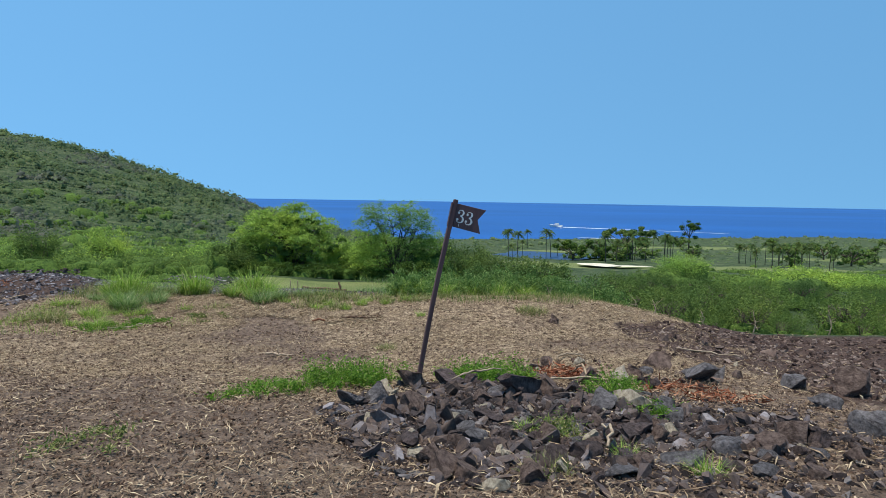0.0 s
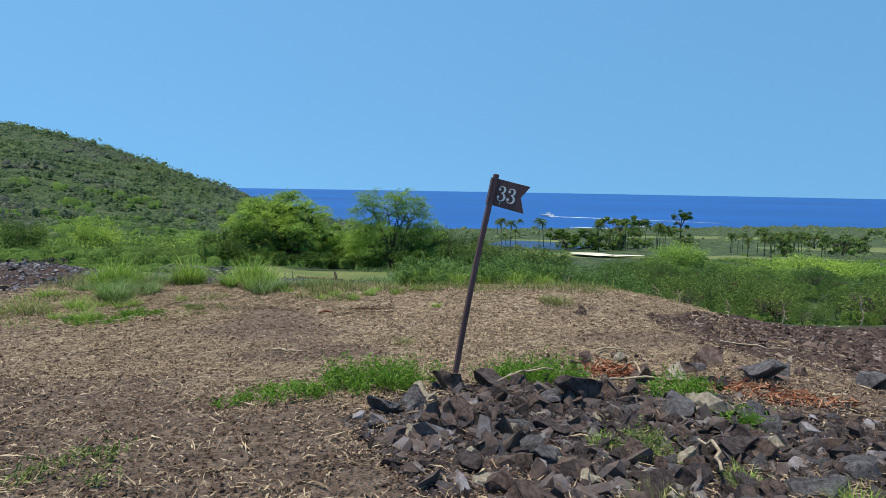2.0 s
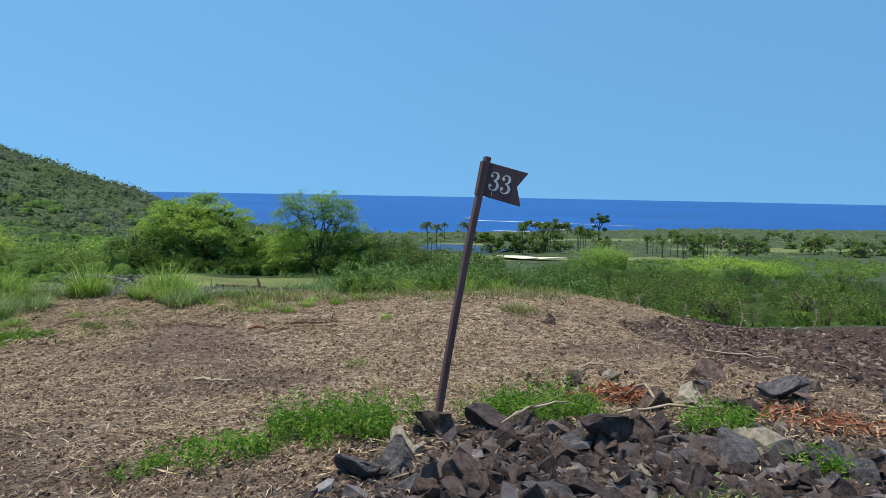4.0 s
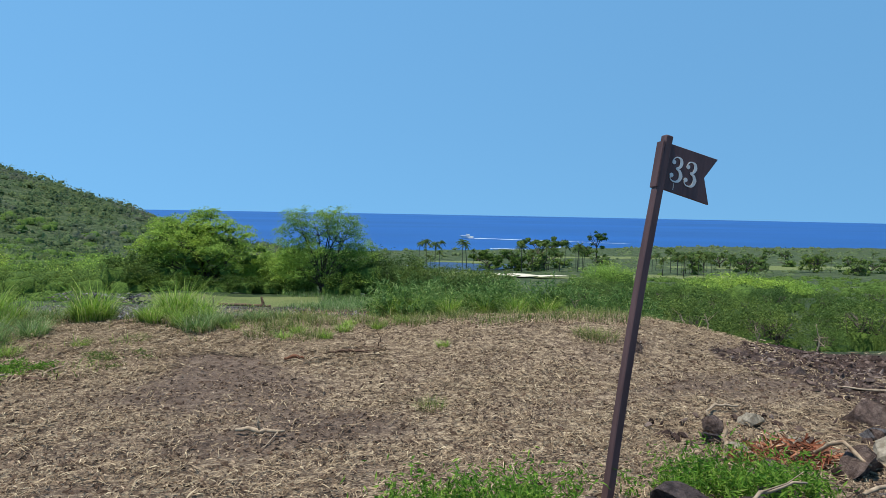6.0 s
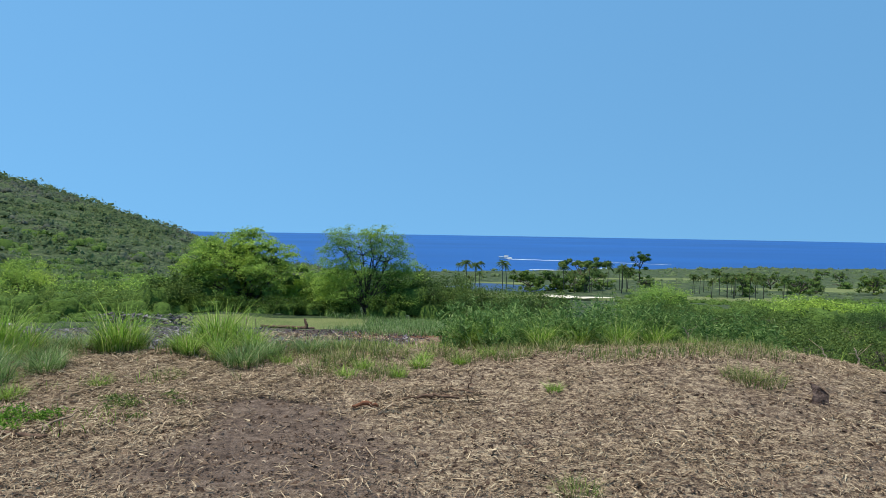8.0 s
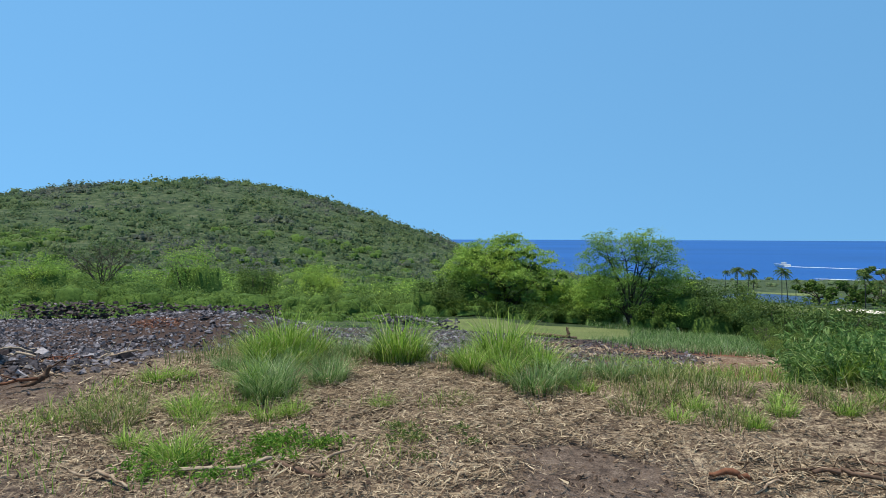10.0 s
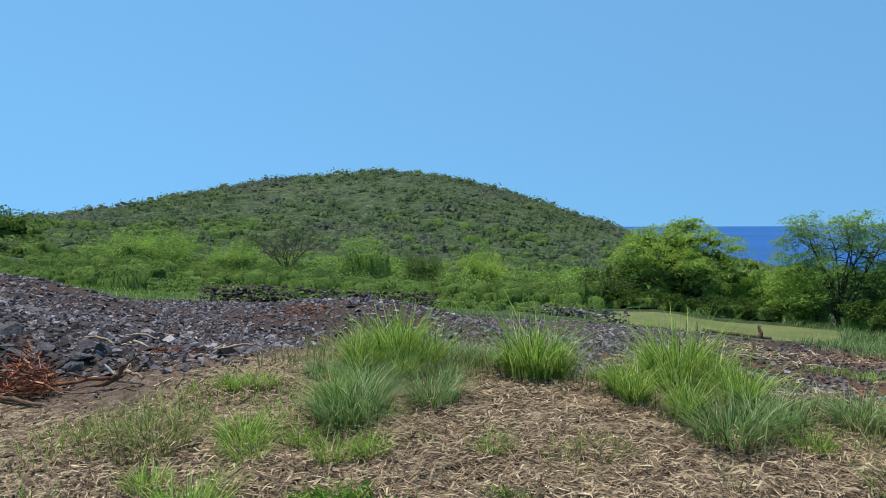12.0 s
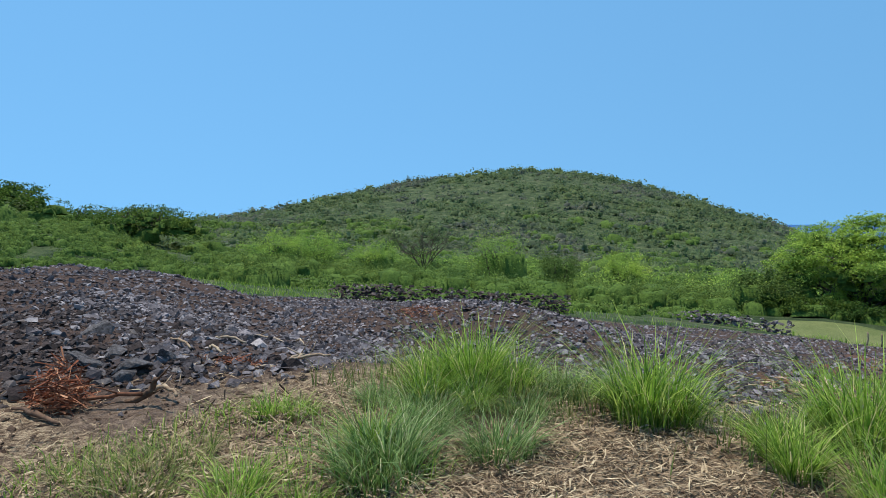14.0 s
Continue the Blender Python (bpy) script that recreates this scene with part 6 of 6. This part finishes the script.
# belt between the gravel and the cone
pts = field(r5, 520, -90, -14, 36, 135, lambda x, y: free(x, y) & (y > band_y(x) + 4))
scrub_field("belt_scrub", pts, r5.uniform(2.2, 5.4, len(pts)), 190, (0.06, 0.03), SCRUB, "green scrub at the foot of the hill", r5, 7, 0.85)
pts = field(r5, 240, -80, -14, 55, 150, lambda x, y: free(x, y) & (y > band_y(x) + 8))
scrub_field("belt_kiawe", pts, r5.uniform(3.5, 7.0, len(pts)), 210, (0.058, 0.028), KIAWE_LIGHT, "bright green kiawe scrub at the foot of the hill", r5, 10)
# cone and land round it
pts = field(r5, 13500, -88, -6, 120, 430, lambda x, y: (y < shore_y(x) - 20) & (np.hypot(x - HILL[0], y - HILL[1]) < 260) & (r5.uniform(0, 1, len(x)) < 0.45 + 1.0 * smooth(0.35, 0.6, fbm(x * 0.04, y * 0.04, 55))), 0.85)
scrub_field("hill_scrub", pts, 1.6 + 6.5 * r5.uniform(0, 1, len(pts)) ** 2.0, 17, (0.17, 0.115), HILLCOVER, "olive green scrub covering the hillside", r5, 2, 0.72, False, HILLCOVER, 0.0, False, 0.36)


# taller bushes over the foot of the hill
pts = field(r5, 330, -80, -16, 95, 215, lambda x, y: r5.uniform(0, 1, len(x)) < 0.3 + 0.9 * smooth(0.4, 0.6, fbm(x * 0.03, y * 0.03, 57)))
k = len(pts) // 2
scrub_field("foot_kiawe", pts[:k], r5.uniform(4.0, 8.5, k), 260, (0.05, 0.024), KIAWE, "rounded light green kiawe bushes rising up the hill", r5, 12, 0.8, False)
scrub_field("foot_scrub", pts[k:], r5.uniform(3.5, 7.0, len(pts) - k), 220, (0.055, 0.026), HILLSIDE, "grey-green bushes rising up the hill", r5, 10, 0.8, False)


# low growth behind the gravel
pts = np.stack([r5.uniform(-70, -11, 1700), r5.uniform(12, 58, 1700)], -1)
wall_y = 31.5 + 0.8 * (pts[:, 0] + 33)
pts = pts[free(pts[:, 0], pts[:, 1]) & (pts[:, 1] > gravel_end(pts[:, 0]) + 2) & ~((np.abs(pts[:, 0] + 28) < 5.5) & (pts[:, 1] < wall_y + 0.6) & (pts[:, 1] > wall_y - 2.0))]
scrub_field("low_scrub", pts, r5.uniform(0.5, 1.3, len(pts)), 20, (0.2, 0.1), SCRUB, "low green growth beyond the gravel", r5, 2)


t = r5.uniform(0, 1, 190)
pts = np.stack([-78 + 66 * t, band_y(-78 + 66 * t) + r5.uniform(-1.2, 3.5, 190)], -1)
pts = pts[free(pts[:, 0], pts[:, 1])]
u = r5.uniform(0, 1, 60)
pts = np.concatenate([pts, np.stack([-60 + 9 * u + r5.normal(0, 0.8, 60), 20 + 18 * u + r5.normal(0, 0.8, 60)], -1)])
scrub_field("thicket_band", pts, r5.uniform(2.9, 4.3, len(pts)), 250, (0.06, 0.022), KIAWE, "tall feathery green thicket before the hill", r5, 12, 1.0, True, None, 0.28)


pts = np.stack([r5.uniform(-90, -57, 330), r5.uniform(10, 37, 330)], -1)
scrub_field("field_thicket", pts, r5.uniform(1.2, 1.8, len(pts)), 130, (0.11, 0.038), KIAWE, "even green thicket over the rising field", r5, 9, 1.0, False)


def big_bush(az, el_top, d, half, mat, label, n=5000, t_eye=(-3.9, 10.8, 0.5)):
    x, y = polar(az, d, t_eye[:2])
    top = t_eye[2] + d * math.tan(radians(el_top))
    h = top - float(land(x, y))
    b = bush("kiawe_bush", r5, half, half * 0.9, h, n, (0.26, 0.085), mat, label, "bush", plume=46, core=0.55)
    return put(b, x, y)


x, y = polar(-47.2, 92, (-3.9, 10.8))
put(tree("bare_bush", np.random.default_rng(77), 1.2 - float(land(x, y)), 4.8, 9, 3000, (0.22, 0.09), HILLSIDE, "grey half-bare bush with many twigs showing", "bush", levels=4, trunk=0.16, fork=0.08, tuft=0.5, low=0.1, pads=120, core=0.2), x, y)
big_bush(-41.0, 0.3, 88, 5.6, KIAWE_LIGHT, "round light green bush at the foot of the hill")
big_bush(-56.5, 0.2, 85, 4.6, KIAWE_LIGHT, "broad light green bush in the scrub")
big_bush(-60.3, 0.0, 82, 4.6, KIAWE_LIGHT, "broad light green bush in the scrub")
big_bush(-35, -1.6, 75, 3.0, SCRUB, "rounded green bush in the scrub")
big_bush(-51.5, -0.9, 80, 3.6, KIAWE_LIGHT, "broad light green bush in the scrub")
big_bush(-29.5, -1.9, 82, 3.4, KIAWE_LIGHT, "round light green bush in the scrub")
big_bush(38, -4.4, 62, 4.4, KIAWE_LIGHT, "bright green kiawe bush rising from the slope scrub")
big_bush(26.3, -3.85, 85, 4.8, KIAWE_LIGHT, "bright green kiawe bush rising from the slope scrub")
big_bush(42.5, -4.75, 60, 4.2, KIAWE_LIGHT, "bright green kiawe bush rising from the slope scrub")
# dark spreading trees at the far end of the field
for az, el, d, half, seed in ((-73.6, 2.1, 112, 13.0, 1), (-82.5, 3.9, 108, 10.5, 2)):
    x, y = polar(az, d, (-4.2, 12.1))
    h = 0.45 + d * math.tan(radians(el)) - float(land(x, y))
    rt = np.random.default_rng(60 + seed)
    lobes = []
    for k in range(34):
        u, v = rt.uniform(-0.95, 0.95), rt.uniform(-0.7, 0.7)
        q = rt.uniform(0.14, 0.24) * half
        lobes.append((u * half, v * half, (h - q * 0.8) * (1 - 0.5 * (u * u + v * v)) * rt.uniform(0.6, 1.0), q))
    put(lobed_tree("spreading_tree", rt, lobes, 14000, (0.5, 0.2), DARKLEAF, "dark green spreading tree at the field's end", 0.5, h * 0.25, 5.0, 0.6), x, y)


# ---- low walls of lava stone ----
def stone_wall(name, a, b, height, thick, label, seed, mat=RUBBLE):
    """A dry wall of piled stones from a to b."""
    r = np.random.default_rng(seed)
    root = new(name)
    L = math.hypot(b[0] - a[0], b[1] - a[1])
    n = int(L / 0.3) * max(1, int(height / 0.2)) * 4
    t = r.uniform(0, 1, n)
    o = r.normal(0, thick * 0.3, n)
    X = a[0] + (b[0] - a[0]) * t + o * (b[1] - a[1]) / L
    Y = a[1] + (b[1] - a[1]) * t - o * (b[0] - a[0]) / L
    Z = land(X, Y) + r.uniform(0.02, 1, n) * height * (1 - 0.5 * np.abs(o) / thick) 
    me = pebble_mesh("stones", np.stack([X, Y, Z], -1), r.uniform(0.08, 0.16, n), mat, r, 0.7)
    tagged(part("stones", me, root), kind="stuff")
    return tagged(root, label, "stone wall")


stone_wall("stone_wall", (-19.8, 45.0), (-14.2, 45.6), 0.65, 0.8, "low dry wall of grey lava stones beside the tee", 1, GRAVEL)
stone_wall("stone_wall", (-33, 31.5), (-23.0, 39.5), 1.0, 0.9, "dark lava stone wall half covered by scrub", 2)

# ---- the course by the sea ----
PONDMAT = plain("pond_water", (0.018, 0.035, 0.085), (0.028, 0.05, 0.115), 0.2, 0.35, 0.6, 0.2, 0.05, None, 0.12)
SAND = plain("bunker_sand", (0.62, 0.54, 0.4), (0.76, 0.69, 0.54), 1.5, 0.95, 6, 0.3, 0.02)


def flat_patch(name, pts, z, mat, label, category, kind="structure"):
    bm = bmesh.new()
    bm.faces.new([bm.verts.new((x, y, z)) for x, y in pts])
    ob = new(name, bm_mesh(name, bm, mat))
    return tagged(ob, label, category, kind=kind)


pond = []
for i in range(40):
    a = 2 * math.pi * i / 40
    q = 1 + 0.18 * math.sin(3 * a + 1) + 0.1 * math.sin(5 * a)
    pond.append((39 + 22 * q * math.cos(a), 240 + 18 * q * math.sin(a)))
flat_patch("pond", pond, -19.9, PONDMAT, "dark blue pond on the golf course", "pond")


def bunker(az, d, rx, ry, seed):
    """A shallow dish of sand."""
    r = np.random.default_rng(seed)
    cx, cy = polar(az, d, (-2.03, 5.47))
    V, n = [[cx, cy, float(land(cx, cy)) + 0.4]], 28
    ph = r.uniform(0, 6, 3)
    for ring in (0.35, 0.7, 1.0):
        for i in range(n):
            a = 2 * math.pi * i / n
            q = ring * (1 + 0.16 * math.sin(2 * a + ph[0]) + 0.12 * math.sin(3 * a + ph[1]))
            x, y = cx + rx * q * math.cos(a), cy + ry * q * math.sin(a)
            V.append([x, y, float(land(x, y)) + 0.4 + 0.25 * ring ** 3])
    F3 = [[0, 1 + i, 1 + (i + 1) % n] for i in range(n)]
    F4 = [[1 + k * n + i, 1 + (k + 1) * n + i, 1 + (k + 1) * n + (i + 1) % n, 1 + k * n + (i + 1) % n] for k in range(2) for i in range(n)]
    ob = new("sand_bunker", Soup().add(V, F3, F4).mesh("sand_bunker", SAND, True))
    tagged(ob, "pale sand bunker on the golf course", "bunker", "sand bunkers", "structure")


bunker(15.4, 168, 5.0, 6.2, 1)
bunker(18.0, 164, 4.6, 5.0, 2)


def surf(az0, az1, d, seed):
    """Broken white water off the rocks."""
    r = np.random.default_rng(seed)
    x0, y0 = polar(az0, d)
    x1, y1 = polar(az1, d)
    n = 24
    u = np.linspace(0, 1, n)
    w = r.uniform(0.4, 1.0, n) * 3.0 * np.sin(np.pi * (0.05 + 0.9 * u)) ** 0.5
    X, Y = x0 + (x1 - x0) * u, y0 + (y1 - y0) * u + r.normal(0, 0.7, n)
    z = np.full(n, SEA + 0.25)
    V = np.concatenate([np.stack([X, Y - w, z], -1), np.stack([X, Y + w, z], -1)])
    i = np.arange(n - 1)
    tagged(new("surf", Soup().add(V, None, np.stack([i, i + 1, n + i + 1, n + i], -1)).mesh("surf", FOAM)), "white surf breaking off the shore", "surf", kind="stuff")


surf(12.6, 16.2, 462, 1)
surf(18.0, 20.5, 500, 2)


def palm_mesh(r, height):
    """Trunk and frond meshes of a coconut palm."""
    bend = r.normal(0, 0.6, 2)
    t = np.linspace(0, 1, 7)
    P = np.stack([bend[0] * t ** 2, bend[1] * t ** 2, height * t - 0.3 * (t == 0)], -1)
    s = Soup().add(*tube(P, 0.14 - 0.05 * t, 7))
    trunk = s.mesh("trunk", PALM_BARK, True)
    f = Soup()
    for i in range(20):
        a = 2 * math.pi * i / 20 + r.normal(0, 0.12)
        el = r.uniform(-0.4, 1.2)
        L = r.uniform(2.0, 2.8)
        u = np.linspace(0, 1, 9)
        out = np.array([math.cos(a), math.sin(a), 0])
        C = P[-1] + out * (L * u * math.cos(el * 0.7))[:, None] + np.array([0, 0, 1.0]) * (L * (math.sin(el) * u - 0.55 * u ** 2.2))[:, None]
        side = np.array([-math.sin(a), math.cos(a), 0])
        for sgn in (-1, 1):
            for k in range(8):
                w = 0.75 * math.sin(math.pi * min(0.97, (k + 1.2) / 9.5)) ** 0.7
                p0, p1 = C[k], C[k + 1]
                tip = (p0 + p1) / 2 + side * sgn * w + (p1 - p0) * 0.9 - np.array([0, 0, 0.35 * w + 0.1])
                f.add([p0, p1, tip], [[0, 1, 2]])
    return trunk, f.mesh("fronds", PALMLEAF)


PALMS = []
r6 = np.random.default_rng(606)
for h in (9.5, 11.0, 8.0):
    PALMS.append((palm_mesh(r6, h), h))


def palm(x, y, h, label="tall coconut palm on the golf course"):
    k = min(range(3), key=lambda i: abs(PALMS[i][1] - h) + random.uniform(0, 1.5))
    root = new("palm_tree")
    (tr, fr), hh = PALMS[k]
    part("trunk", tr, root)
    part("crown", fr, root)
    put(root, x, y, random.uniform(0, 360), h / hh)
    return tagged(root, label, "palm tree", "coconut palms")


EYE7 = (-2.03, 5.47)
random.seed(21)
for az, d, h in ((6.9, 183, 9.0), (7.7, 186, 8.4), (8.1, 200, 5.5), (7.3, 178, 4.6), (10.2, 225, 10.5), (10.6, 232, 9.5), (11.2, 240, 6.5), (8.3, 300, 8), (6.2, 310, 7)):
    palm(*polar(az, d, EYE7), h)
for i in range(14):
    palm(*polar(random.uniform(14.2, 22.0), random.uniform(195, 250), EYE7), random.uniform(5.5, 8.5))
for i in range(24):
    palm(*polar(random.uniform(26.3, 33.5), random.uniform(195, 245), EYE7), random.uniform(4.0, 6.8))
for i in range(7):
    palm(*polar(random.uniform(34, 46), random.uniform(260, 420), EYE7), random.uniform(5, 7))


def course_tree(az, d, h, half, mat, label, n=1500, fork=0.3, low=0.2, seed=0):
    return put(tree("shade_tree", np.random.default_rng(700 + seed), h, half, 6, n, (0.8, 0.45), mat, label, trunk=0.3, fork=fork, tuft=1.1, low=low, levels=2, pads=24), *polar(az, d, EYE7))


course_tree(12.7, 206, 6.0, 5.8, DARKLEAF, "dark green umbrella-shaped tree beside the pond", 2200, 0.35, 0.1, 1)
course_tree(15.2, 208, 5.0, 3.6, DARKLEAF, "dark round tree by the sand bunker", 1800, 0.2, 0.5, 2)
course_tree(17.2, 236, 11.5, 9.0, SCRUB, "tall open tree standing over the palms", 3200, 0.55, 0.05, 3)
course_tree(22.2, 330, 14, 4.0, DARKLEAF, "tall narrow dark tree near the shore", 1500, 0.4, 0.3, 4)
for i in range(9):
    random.seed(500 + i)
    az = random.choice((random.uniform(12.5, 22), random.uniform(25, 40), random.uniform(38, 52)))
    course_tree(az, random.uniform(205, 300), random.uniform(4, 7.5), random.uniform(3, 5.5), random.choice((KIAWE, SCRUB, SCRUB)), "dense green tree beside the fairway", 700, 0.2, 0.5, 80 + i)
for i in range(34):
    random.seed(300 + i)
    az, d = random.uniform(10, 56), random.uniform(230, 470)
    course_tree(az, d, random.uniform(2.5, 5.0), random.uniform(2.0, 4.2), random.choice((SCRUB, SCRUB, HILLSIDE)), "rounded green tree on the coastal plain", 420, 0.2, 0.5, 10 + i)
pts = field(r6, 1900, 2, 62, 200, 640, lambda x, y: (y < shore_y(x) - 4) & (zones(x, y)[5] < 0.4) & (np.hypot((x - 39) / 27, (y - 240) / 23) > 1))
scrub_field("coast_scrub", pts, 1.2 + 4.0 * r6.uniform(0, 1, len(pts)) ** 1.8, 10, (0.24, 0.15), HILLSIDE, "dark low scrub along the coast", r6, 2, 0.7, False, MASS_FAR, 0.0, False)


# ---- boat with its wake ----
def boat():
    x, y = polar(10.6, 640, EYE7)
    root = new("motor_boat")
    V = np.array([[-4, -1.2, 0], [-4, 1.2, 0], [3, 1.1, 0], [5, 0, 0.2], [3, -1.1, 0], [-4, -1.4, 1.3], [-4, 1.4, 1.3], [3, 1.4, 1.5], [6, 0, 1.8], [3, -1.4, 1.5]], float)
    me = bpy.data.meshes.new("hull")
    me.from_pydata(V.tolist(), [], [[4, 3, 2, 1, 0], [5, 6, 7, 8, 9], [0, 1, 6, 5], [1, 2, 7, 6], [2, 3, 8, 7], [3, 4, 9, 8], [4, 0, 5, 9]])
    me.materials.append(WHITE)
    part("hull", me, root)
    part("cabin", bm_mesh("cabin", box_bm(3.0, 1.9, 1.4, 0.15, (0, 0, 2.0)), WHITE), root)
    root.matrix_basis = Matrix.Translation((x, y, SEA + 0.1)) @ Matrix.Rotation(radians(165), 4, "Z") @ Matrix.Scale(1.4, 4)
    tagged(root, "small white motor boat under way at sea", "boat")
    x1, y1 = polar(25.0, 600, EYE7)
    s = Soup()
    n = 40
    u = np.linspace(0, 1, n)
    w = (1 - u) * 2.6 + 1.2
    X, Y = x + (x1 - x) * u, y + (y1 - y) * u + 6 * np.sin(u * 3)
    V = np.concatenate([np.stack([X, Y - w, np.full(n, SEA + 0.12)], -1), np.stack([X, Y + w, np.full(n, SEA + 0.12)], -1)])
    i = np.arange(n - 1)
    s.add(V, None, np.stack([i, i + 1, n + i + 1, n + i], -1))
    tagged(new("wake", s.mesh("wake", FOAM)), "long white wake trailing over the sea", "wake", kind="stuff")


boat()
